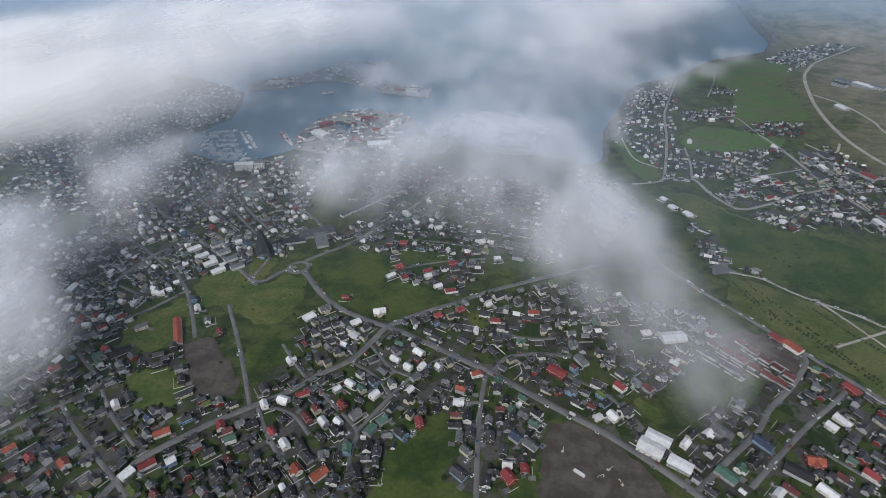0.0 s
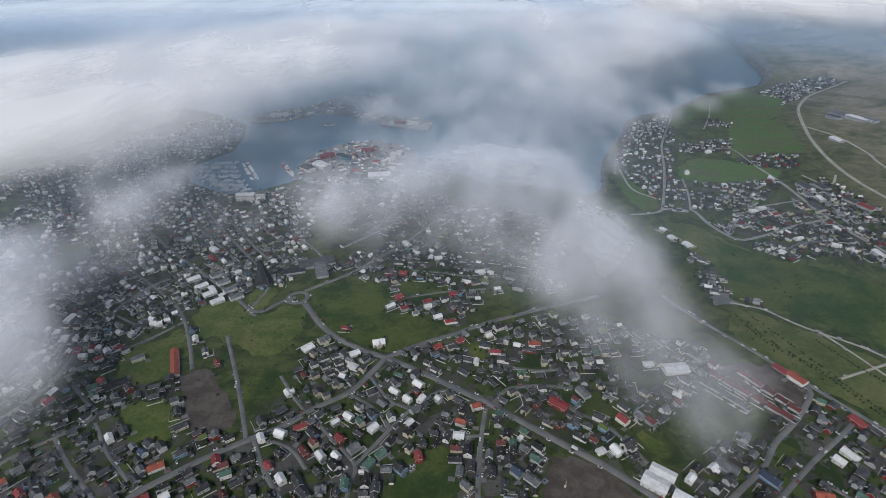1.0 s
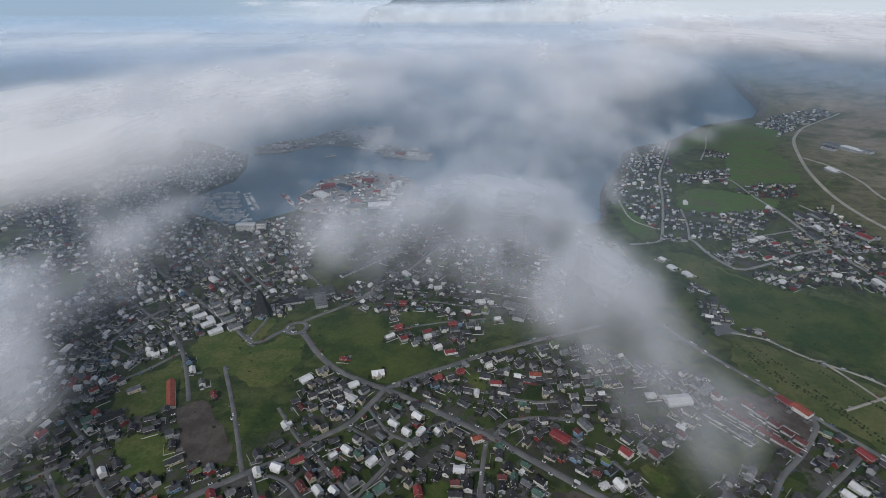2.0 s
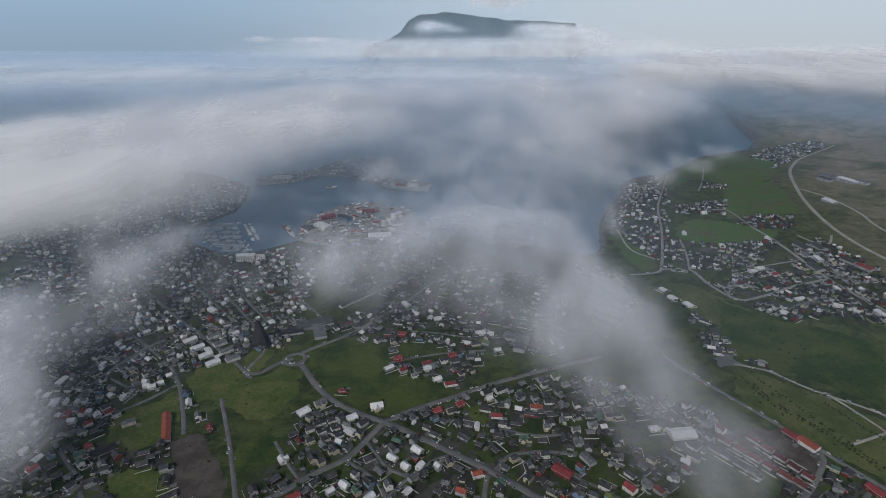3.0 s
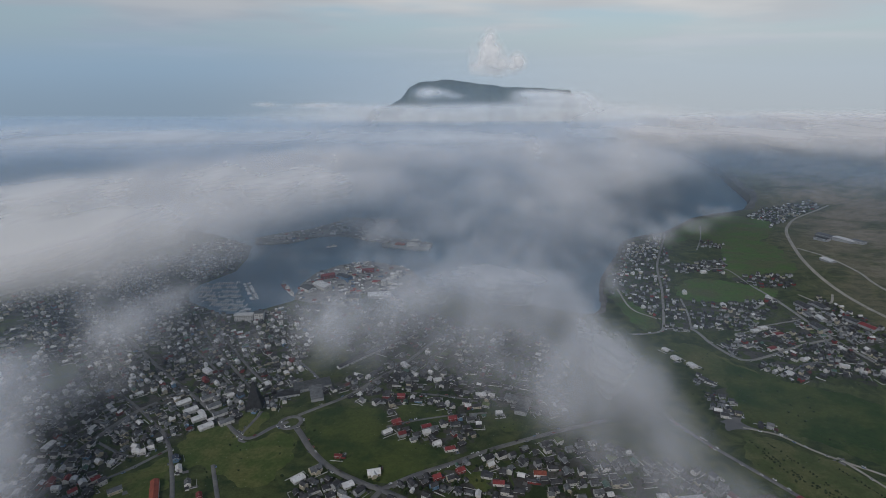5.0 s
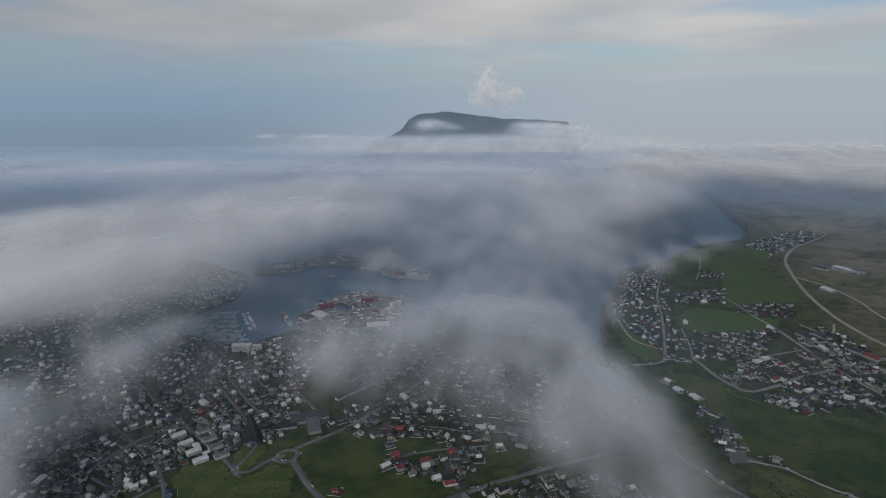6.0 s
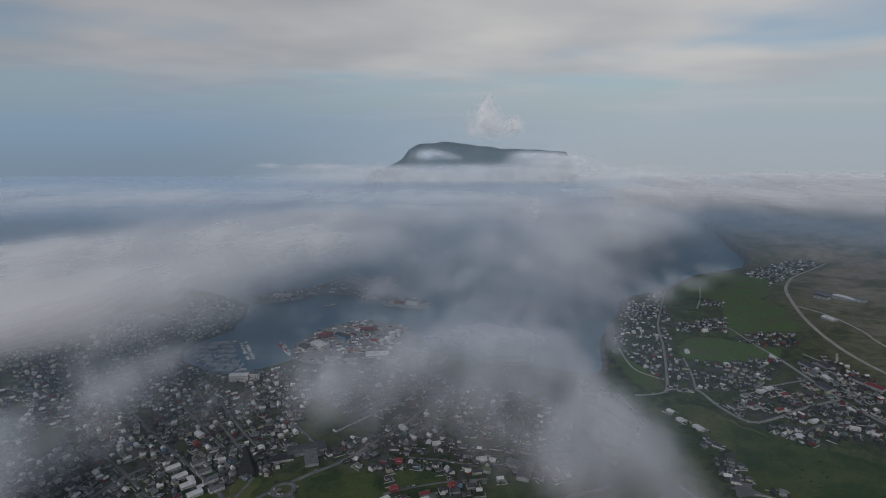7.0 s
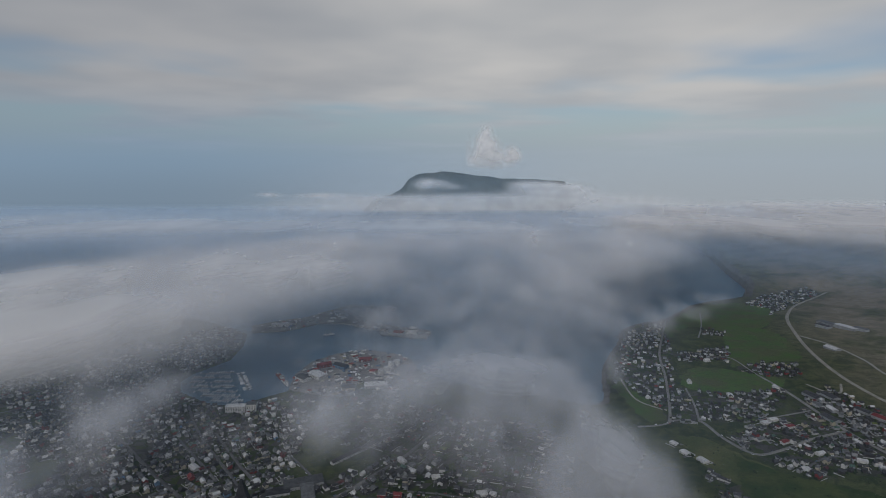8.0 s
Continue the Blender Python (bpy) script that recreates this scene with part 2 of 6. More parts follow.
STREETS.append(('main', 9.0, [(-213, 668), (-198, 646), (-174, 608), (-140, 571), (-94, 541), (-73, 531), (-24, 502), (21, 472), (57, 448), (90, 421), (131, 388), (162, 364), (189, 339), (214, 313), (236, 287), (252, 265)]))
STREETS.append(('main', 8.0, [(-73, 531), (-87, 507), (-110, 471), (-147, 443), (-173, 417), (-205, 396), (-239, 373), (-266, 352), (-295, 328), (-305, 310), (-313, 288), (-319, 261)]))
STREETS.append(('main', 8.0, [(-73, 531), (-33, 557), (12, 581), (70, 616), (131, 645), (176, 663), (242, 686)]))
STREETS.append(('main', 7.0, [(-225, 678), (-244, 666), (-274, 640), (-323, 686), (-401, 761), (-480, 835), (-557, 912), (-639, 992)]))
STREETS.append(('main', 7.0, [(-215, 694), (-192, 712), (-150, 746), (-109, 800), (-66, 862), (-26, 935), (13, 993)]))
STREETS.append(('street', 5.3, [(57, 448), (72, 469), (83, 477), (122, 482), (155, 476)]))
STREETS.append(('street', 5.3, [(-395, 653), (-368, 615), (-335, 554), (-313, 508)]))
STREETS.append(('street', 5.3, [(-368, 615), (-394, 575), (-414, 552)]))
STREETS.append(('street', 5.3, [(-296, 581), (-265, 519), (-238, 461), (-210, 397)]))
STREETS.append(('main', 8.0, [(-449, 741), (-468, 707), (-480, 652), (-487, 595), (-475, 518), (-475, 475), (-486, 444), (-500, 421)]))
STREETS.append(('street', 5.3, [(-460, 494), (-416, 455), (-393, 435), (-393, 419), (-416, 399), (-440, 379), (-457, 360)]))
STREETS.append(('street', 5.3, [(-416, 399), (-389, 372), (-352, 340), (-313, 308), (-289, 287)]))
STREETS.append(('street', 5.3, [(-200, 393), (-182, 360), (-156, 325), (-137, 303), (-125, 283)]))
STREETS.append(('street', 5.3, [(49, 443), (41, 397), (35, 345), (30, 285)]))
STREETS.append(('street', 4.4, [(-150, 433), (-118, 397), (-89, 363), (-91, 340), (-91, 304)]))
STREETS.append(('street', 4.4, [(-89, 363), (-64, 402), (-37, 441), (-9, 467), (11, 475)]))
STREETS.append(('street', 4.4, [(-89, 495), (-63, 457), (-37, 441)]))
STREETS.append(('street', 4.4, [(-110, 467), (-76, 440), (-59, 412)]))
STREETS.append(('street', 6.2, [(235, 293), (279, 327), (325, 362), (354, 393), (389, 420), (411, 440), (435, 466), (436, 483)]))
STREETS.append(('street', 5.3, [(286, 296), (342, 340), (382, 370), (431, 403), (455, 420)]))
STREETS.append(('main', 6.0, [(338, 685), (358, 636), (379, 595), (403, 551), (433, 496), (455, 452), (485, 401), (502, 365)]))
STREETS.append(('path', 4.0, [(433, 664), (453, 656), (475, 643), (496, 610), (521, 583), (550, 557), (574, 528), (604, 499)]))
STREETS.append(('path', 4.0, [(482, 488), (530, 505), (567, 519), (642, 548)]))
STREETS.append(('path', 4.0, [(518, 592), (528, 558), (545, 489), (561, 444)]))
STREETS.append(('street', 6.2, [(774, 1800), (685, 1612), (616, 1463), (588, 1388), (542, 1238), (473, 1052), (448, 1019), (391, 1011)]))
STREETS.append(('main', 7.0, [(463, 1035), (521, 1025), (528, 945), (550, 879), (610, 893), (681, 926), (756, 946)]))
STREETS.append(('main', 7.0, [(760, 1233), (761, 1122), (758, 1007), (758, 931), (766, 846), (770, 812), (771, 720)]))
STREETS.append(('path', 10.0, [(1534, 2100), (1326, 1957), (1201, 1815), (1121, 1689), (1049, 1531), (973, 1349), (935, 1201), (919, 1100), (917, 1031), (925, 930)]))
STREETS.append(('path', 7.0, [(1060, 1540), (1080, 1439), (1061, 1299), (1037, 1206), (1024, 1062)]))
STREETS.append(('street', 4.4, [(521, 1025), (547, 1103), (567, 1190)]))
STREETS.append(('path', 5.0, [(438, 1259), (434, 1141), (472, 1087)]))
STREETS.append(('street', 4.4, [(916, 1855), (845, 1697), (769, 1557)]))
STREETS.append(('street', 4.4, [(700, 1377), (765, 1375), (760, 1233)]))
STREETS.append(('path', 5.0, [(827, 1164), (837, 1116), (861, 1106), (900, 1156)]))
STREETS.append(('street', 4.4, [(1251, 2001), (1386, 2096), (1512, 2136)]))
STREETS.append(('street', 5.3, [(-271, 630), (-284, 645), (-277, 727), (-335, 808), (-408, 905), (-486, 1013), (-546, 1111)]))
STREETS.append(('street', 5.3, [(-356, 799), (-426, 881), (-494, 959)]))
STREETS.append(('street', 5.3, [(-296, 795), (-364, 885), (-436, 987)]))
STREETS.append(('street', 5.3, [(-395, 653), (-444, 700), (-479, 731), (-538, 779)]))
STREETS.append(('street', 4.4, [(-485, 636), (-417, 599), (-389, 607)]))
STREETS.append(('street', 4.4, [(-186, 395), (-159, 383), (-137, 357)]))
STREETS.append(('street', 4.4, [(-15, 413), (10, 403), (40, 403)]))
STREETS.append(('street', 4.4, [(70, 520), (112, 510), (156, 513)]))
STREETS.append(('street', 4.4, [(-156, 437), (-179, 467), (-200, 498)]))
STREETS.append(('street', 4.4, [(-184, 767), (-226, 833), (-285, 910)]))
STREETS.append(('street', 4.4, [(-80, 659), (-38, 678), (14, 695), (68, 705)]))
STREETS.append(('street', 4.4, [(-51, 758), (6, 751), (61, 735)]))
STREETS.append(('street', 4.4, [(-383, 419), (-349, 379), (-308, 343)]))
STREETS.append(('street', 4.4, [(-894, 1040), (-849, 1079), (-769, 1063)]))
STREETS.append(('street', 4.4, [(-701, 1172), (-790, 1223), (-874, 1209), (-907, 1116)]))
STREETS.append(('street', 4.4, [(373, 345), (389, 325), (404, 306)]))
STREETS.append(('street', 4.4, [(133, 468), (148, 441), (176, 421), (194, 396), (209, 365)]))
STREETS.append(('street', 4.4, [(600, 1007), (676, 1023), (751, 1035)]))
STREETS.append(('street', 4.4, [(592, 819), (662, 857), (713, 841)]))
STREETS.append(('main', 7.0, [(-206, 676), (-208, 684), (-213, 689), (-221, 691), (-228, 689), (-234, 684), (-236, 676), (-234, 669), (-228, 663), (-221, 661), (-213, 663), (-208, 669), (-206, 676)]))
FIELDS.append(('lawn', [(-195, 649), (-197, 692), (-165, 711), (-92, 705), (-79, 647), (-115, 603), (-143, 581), (-173, 612)]))
FIELDS.append(('lawn', [(-130, 572), (-109, 619), (-69, 630), (-20, 625), (5, 591), (-34, 564), (-70, 542), (-93, 550)]))
FIELDS.append(('green', [(-362, 630), (-354, 662), (-315, 673), (-271, 630), (-240, 651), (-202, 635), (-202, 580), (-225, 537), (-262, 549), (-297, 574), (-334, 580)]))
FIELDS.append(('green', [(-416, 552), (-381, 572), (-366, 593), (-339, 553), (-336, 506), (-365, 476), (-398, 489)]))
FIELDS.append(('lawn', [(-247, 495), (-217, 508), (-188, 503), (-189, 467), (-228, 451)]))
FIELDS.append(('green', [(-368, 440), (-322, 454), (-293, 418), (-295, 393), (-327, 382)]))
FIELDS.append(('lawn', [(-71, 285), (-53, 337), (-9, 389), (10, 377), (15, 338), (3, 306), (34, 283), (28, 261), (-70, 258)]))
FIELDS.append(('lawn', [(49, 277), (80, 319), (92, 330), (91, 287), (82, 261)]))
FIELDS.append(('dirt', [(-328, 497), (-288, 507), (-261, 465), (-230, 428), (-245, 408), (-273, 405), (-301, 445)]))
FIELDS.append(('dirt', [(93, 318), (114, 374), (150, 364), (174, 344), (194, 317), (211, 290), (220, 260), (107, 261), (91, 287)]))
FIELDS.append(('dirt', [(413, 518), (438, 480), (428, 456), (387, 422), (362, 449), (330, 500), (367, 520)]))
FIELDS.append(('green', [(27, 554), (51, 570), (58, 537), (40, 530)]))
FIELDS.append(('green', [(210, 409), (222, 406), (230, 384), (219, 379)]))
FIELDS.append(('meadow', [(732, 1302), (865, 1595), (970, 1674), (1015, 1568), (928, 1331), (855, 1326)]))
FIELDS.append(('meadow', [(586, 1267), (666, 1313), (793, 1208), (751, 1151), (652, 1153), (571, 1189)]))
FIELDS.append(('meadow', [(404, 1206), (441, 1277), (446, 1189), (470, 1082), (447, 1031), (417, 1048)]))
FIELDS.append(('meadow', [(718, 1697), (936, 1926), (1130, 2001), (1190, 1889), (1029, 1658), (879, 1626), (806, 1697), (695, 1585)]))
FIELDS.append(('lawn', [(-702, 854), (-661, 871), (-609, 796), (-639, 774)]))
FIELDS.append(('lawn', [(75, 685), (131, 711), (154, 687), (98, 655)]))
FIELDS.append(('lawn', [(-75, 710), (-22, 731), (23, 682), (-37, 646)]))
FIELDS.append(('green', [(-309, 711), (-261, 700), (-265, 652), (-287, 653)]))
FIELDS.append(('paved', [(464, 577), (515, 592), (516, 575), (464, 549)]))
FIELDS.append(('paved', [(408, 685), (456, 694), (457, 665), (413, 658)]))
FIELDS.append(('pasture', [(427, 651), (465, 628), (513, 571), (563, 514), (592, 484), (510, 375), (490, 409), (446, 483), (398, 572)]))
FIELDS.append(('pasture', [(448, 967), (496, 948), (527, 870), (546, 824), (495, 777), (446, 822)]))
FIELDS.append(('deep', [(512, 884), (559, 812), (687, 691), (592, 553), (557, 579), (511, 636), (443, 685)]))
QUARTERS.append(('old_town', [(-884, 1041), (-893, 1242), (-676, 1375), (-562, 1440), (-446, 1111), (-365, 1141), (-257, 988), (-233, 733), (-305, 669), (-378, 638), (-423, 578), (-466, 507), (-491, 467), (-555, 470), (-827, 805)]))
QUARTERS.append(('west_end', [(-576, 470), (-474, 507), (-417, 552), (-319, 495), (-277, 410), (-210, 394), (-273, 342), (-297, 277), (-438, 261)]))
QUARTERS.append(('centre', [(-210, 394), (-169, 555), (-93, 552), (-69, 528), (63, 448), (40, 381), (-2, 381), (-53, 337), (-70, 258), (-293, 261), (-289, 326)]))
QUARTERS.append(('ridge', [(-212, 769), (-96, 849), (48, 875), (79, 736), (28, 593), (-70, 644), (-84, 709)]))
QUARTERS.append(('south', [(12, 578), (181, 641), (154, 468), (209, 365), (224, 311), (172, 358), (57, 448), (-17, 507), (-62, 540)]))
QUARTERS.append(('south_lane', [(10, 381), (63, 439), (113, 388), (92, 331), (59, 277), (3, 276)]))
QUARTERS.append(('east_estate', [(233, 350), (355, 422), (444, 456), (492, 383), (423, 261), (225, 260)]))
QUARTERS.append(('bay_village', [(404, 1206), (572, 1650), (739, 1757), (641, 1436), (468, 1023), (451, 1082)]))
QUARTERS.append(('bay_slope', [(468, 1023), (548, 1237), (549, 1183), (647, 1141), (785, 1145), (642, 1000), (559, 1018)]))
QUARTERS.append(('bay_terrace', [(641, 1436), (800, 1453), (778, 1341), (895, 1296), (842, 1201), (742, 1236), (738, 1347), (630, 1365)]))
QUARTERS.append(('bay_lower', [(528, 945), (653, 999), (858, 1141), (870, 961), (771, 720), (714, 740), (678, 800), (577, 790), (552, 879)]))
QUARTERS.append(('bay_top', [(785, 1603), (931, 1822), (953, 1749), (850, 1563)]))
QUARTERS.append(('far_village', [(1131, 1963), (1296, 2123), (1515, 2177), (1490, 2066), (1298, 1943), (1116, 1789)]))
QUARTERS.append(('fog_side', [(432, 823), (476, 846), (464, 740), (478, 685), (504, 668), (468, 648), (408, 685)]))
QUARTERS.append(('harbour_side', [(-742, 1429), (-780, 1640), (-648, 1708), (-579, 1596), (-530, 1384), (-644, 1296)]))
QUARTERS.append(('fog_town', [(-257, 988), (-365, 1141), (-246, 1199), (-30, 1106), (227, 997), (186, 671), (70, 736), (48, 875), (-96, 849)]))
QUARTERS.append(('fog_south', [(189, 641), (345, 555), (341, 510), (231, 413), (156, 479)]))
QUARTERS.append(('far_west', [(-997, 977), (-1137, 1233), (-1009, 1426), (-736, 1529), (-676, 1375), (-893, 1242), (-884, 1041)]))

# houses that stand out: x, y, turn of the ridge (None: as the street runs), shape, roof, walls, size
HOMES = []
HOMES += [(-454, 449, None, 'winged', 'red', 'white', 1.0), (-422, 422, None, 'house', 'dark grey', 'white', 1.0), (-459, 430, None, 'cottage', 'dark grey', 'white', 1.0), (-287, 357, 31, 'long', 'rust red', 'white', 1.1), (-308, 374, None, 'house', 'blue', 'white', 0.9), (-431, 339, None, 'house', 'rust red', 'grey', 1.0), (-366, 321, None, 'house', 'rust red', 'white', 1.1), (-375, 312, None, 'shed', 'rust red', 'red', 1.0), (-404, 328, None, 'house', 'red', 'red', 0.9), (-285, 320, 37, 'long', 'red', 'white', 1.1)]
HOMES += [(-300, 310, 57, 'low', 'white', 'white', 1.0), (-285, 292, -42, 'long', 'turf', 'grey', 1.0), (-229, 364, -65, 'house', 'red', 'white', 1.0), (-214, 348, 24, 'house', 'green', 'white', 1.0), (-227, 395, None, 'cottage', 'dark grey', 'white', 1.0), (-211, 368, None, 'cottage', 'grey', 'white', 1.0), (-193, 394, None, 'house', 'white', 'white', 0.9), (-174, 401, None, 'house', 'white', 'white', 1.1), (-156, 412, 28, 'long', 'red', 'cream', 1.0), (-182, 464, None, 'winged', 'white', 'white', 0.9)]
HOMES += [(-158, 342, None, 'house', 'white', 'white', 1.0), (-175, 358, -48, 'long', 'red', 'grey', 0.8), (-139, 313, None, 'winged', 'rust red', 'white', 1.0), (-117, 308, 43, 'long', 'rust red', 'white', 1.2), (-148, 294, None, 'shed', 'white', 'white', 1.2), (-125, 371, -48, 'house', 'white', 'grey', 1.0), (-109, 359, -48, 'house', 'dark grey', 'white', 1.1), (-105, 427, None, 'house', 'white', 'white', 1.0), (-91, 419, None, 'house', 'green', 'cream', 0.9), (-76, 410, 50, 'house', 'white', 'white', 1.0)]
HOMES += [(-109, 395, None, 'house', 'red', 'red', 1.0), (-93, 382, 45, 'house', 'grey', 'grey', 1.1), (-75, 361, 59, 'house', 'green', 'grey', 1.1), (-64, 374, 43, 'house', 'green', 'grey', 1.0), (-43, 357, -42, 'house', 'dark grey', 'blue', 1.2), (-25, 371, -79, 'house', 'red', 'red', 1.0), (-65, 333, None, 'house', 'dark grey', 'white', 1.0), (-84, 309, -70, 'winged', 'dark grey', 'black', 1.3), (-95, 336, None, 'house', 'green', 'blue', 1.0), (-25, 454, 59, 'house', 'white', 'white', 0.9)]
HOMES += [(-32, 438, 46, 'house', 'grey', 'grey', 1.0), (-57, 468, -38, 'long', 'white', 'white', 0.9), (-41, 454, -38, 'house', 'white', 'white', 0.9), (-29, 478, -41, 'house', 'white', 'cream', 1.2), (38, 443, 19, 'house', 'rust red', 'white', 1.0), (133, 447, -40, 'hall', 'red', 'red', 1.0), (20, 419, -24, 'house', 'rust red', 'grey', 1.0), (17, 401, -7, 'low', 'white', 'white', 0.9), (26, 379, None, 'house', 'dark grey', 'white', 1.1), (28, 358, None, 'house', 'dark grey', 'black', 1.0)]
HOMES += [(23, 337, -45, 'house', 'grey', 'cream', 1.0), (15, 311, -43, 'long', 'dark grey', 'blue', 1.2), (62, 307, -58, 'house', 'red', 'red', 1.3), (78, 315, None, 'house', 'red', 'black', 0.9), (48, 375, None, 'cottage', 'grey', 'white', 1.0), (48, 353, None, 'house', 'dark grey', 'black', 1.1), (74, 353, -45, 'house', 'blue', 'grey', 1.1), (88, 345, -44, 'long', 'grey', 'grey', 1.1), (88, 406, None, 'cottage', 'green', 'cream', 1.0), (95, 369, None, 'house', 'green', 'grey', 1.0)]
HOMES += [(100, 384, -42, 'house', 'dark grey', 'white', 1.1), (74, 389, None, 'cottage', 'green', 'white', 1.0), (61, 419, None, 'house', 'dark grey', 'grey', 1.0), (174, 426, None, 'house', 'dark grey', 'white', 1.1), (180, 379, -60, 'house', 'white', 'white', 1.1), (164, 379, 25, 'low', 'white', 'white', 0.7), (195, 387, 31, 'winged', 'dark grey', 'white', 1.3), (200, 423, -53, 'house', 'red', 'white', 1.2), (166, 467, -62, 'hall', 'grey', 'grey', 0.8), (286, 359, -48, 'hall', 'grey', 'grey', 1.0)]
HOMES += [(361, 324, -10, 'winged', 'rust red', 'red', 1.4), (457, 418, -69, 'hall', 'red', 'red', 0.8), (421, 375, -61, 'long', 'white', 'white', 1.2), (268, 308, -51, 'hall', 'green', 'grey', 0.9), (322, 345, -54, 'long', 'blue', 'blue', 1.3), (406, 309, None, 'house', 'red', 'white', 1.2), (338, 311, -40, 'hall', 'dark grey', 'grey', 1.1), (354, 291, -57, 'long', 'white', 'white', 1.2), (-136, 593, -7, 'long', 'red', 'red', 0.7), (-85, 558, 13, 'winged', 'white', 'cream', 1.4)]
HOMES += [(-160, 567, 36, 'winged', 'grey', 'cream', 1.3), (-178, 551, 43, 'low', 'white', 'white', 1.2), (-114, 538, 30, 'low', 'white', 'white', 1.0), (-113, 513, -30, 'low', 'white', 'white', 1.0), (-99, 526, 48, 'house', 'dark grey', 'grey', 1.1), (-7, 551, None, 'cottage', 'red', 'red', 1.1), (23, 565, None, 'cottage', 'red', 'red', 1.1), (69, 543, -6, 'long', 'red', 'white', 1.0), (123, 563, -5, 'long', 'rust red', 'white', 1.1), (10, 609, 16, 'long', 'red', 'white', 1.0)]
HOMES += [(-7, 618, None, 'house', 'white', 'white', 1.0), (-22, 644, None, 'house', 'white', 'white', 1.0), (-66, 668, None, 'house', 'red', 'red', 1.1), (-56, 638, None, 'house', 'red', 'grey', 1.0), (-23, 660, None, 'long', 'red', 'grey', 1.0), (15, 682, None, 'house', 'red', 'red', 1.1), (-77, 644, 37, 'long', 'white', 'grey', 1.0), (-39, 627, None, 'cottage', 'grey', 'white', 1.0), (60, 590, None, 'house', 'dark grey', 'white', 1.2), (78, 598, None, 'house', 'dark grey', 'white', 1.2)]
HOMES += [(68, 505, None, 'house', 'dark grey', 'black', 1.1), (-338, 517, 114, 'row', 'rust red', 'white', 1.0), (-333, 568, None, 'house', 'white', 'white', 0.9), (-347, 589, None, 'house', 'blue', 'blue', 0.9), (-285, 517, None, 'house', 'red', 'red', 0.8), (-309, 540, None, 'house', 'grey', 'white', 0.9), (-399, 603, None, 'house', 'white', 'white', 0.9), (-407, 605, None, 'house', 'white', 'white', 0.8), (-389, 526, 36, 'hall', 'grey', 'cream', 0.7), (-424, 546, None, 'house', 'red', 'white', 0.9)]
HOMES += [(-476, 542, None, 'house', 'red', 'red', 1.0), (-459, 546, None, 'house', 'red', 'white', 0.9), (-438, 524, None, 'house', 'red', 'white', 0.9), (-436, 508, None, 'house', 'grey', 'white', 1.0), (-480, 568, None, 'cottage', 'white', 'white', 0.8), (-495, 647, None, 'cottage', 'white', 'white', 0.8), (-392, 614, None, 'cottage', 'white', 'white', 0.8), (-434, 555, None, 'house', 'dark grey', 'white', 0.9), (-389, 476, 39, 'hall', 'dark grey', 'black', 1.1), (-410, 481, None, 'house', 'red', 'grey', 1.0)]
HOMES += [(-495, 569, None, 'cottage', 'white', 'white', 0.8), (-511, 569, None, 'low', 'white', 'white', 1.0), (-531, 534, None, 'low', 'white', 'white', 0.9), (-532, 617, None, 'hall', 'white', 'grey', 0.8), (-499, 479, None, 'low', 'grey', 'cream', 1.0), (-412, 843, -41, 'hall', 'white', 'white', 0.9), (-402, 810, None, 'house', 'red', 'red', 1.1), (-290, 792, None, 'low', 'white', 'white', 0.9), (-65, 848, -54, 'hall', 'white', 'white', 0.8), (-49, 834, None, 'low', 'grey', 'white', 1.0)]
HOMES += [(62, 753, 12, 'low', 'white', 'white', 1.2), (79, 752, None, 'low', 'white', 'white', 0.8), (-8, 799, 13, 'low', 'white', 'white', 1.0), (-64, 741, None, 'house', 'red', 'red', 1.1), (-87, 740, None, 'house', 'dark grey', 'red', 1.1), (85, 700, None, 'house', 'white', 'grey', 0.9), (292, 511, 6, 'hall', 'white', 'white', 1.4), (430, 488, -63, 'hall', 'rust red', 'white', 1.0), (419, 503, -63, 'hall', 'red', 'black', 0.9), (639, 1133, None, 'low', 'white', 'white', 1.2)]
HOMES += [(657, 1007, None, 'hall', 'white', 'white', 0.8), (637, 998, None, 'low', 'white', 'white', 1.2), (594, 818, None, 'low', 'white', 'white', 1.2), (788, 1028, None, 'hall', 'white', 'grey', 1.0), (1054, 1398, -81, 'hall', 'white', 'grey', 1.7), (794, 1093, -80, 'hall', 'dark grey', 'grey', 1.7), (761, 993, -80, 'hall', 'dark grey', 'grey', 1.5), (430, 932, -60, 'low', 'white', 'white', 1.0), (433, 894, -70, 'low', 'white', 'white', 1.2), (450, 864, -73, 'low', 'white', 'white', 1.3)]
HOMES += [(745, 901, None, 'long', 'white', 'white', 1.0), (599, 984, None, 'long', 'grey', 'white', 1.2), (587, 931, None, 'long', 'grey', 'white', 1.2), (621, 914, None, 'hall', 'red', 'white', 0.8), (669, 975, None, 'hall', 'red', 'white', 0.8), (653, 867, None, 'long', 'white', 'white', 1.1), (700, 835, None, 'hall', 'white', 'white', 0.7), (750, 800, None, 'hall', 'white', 'white', 1.0), (848, 977, -70, 'hall', 'red', 'grey', 1.4), (838, 1010, -70, 'hall', 'dark grey', 'grey', 1.3)]
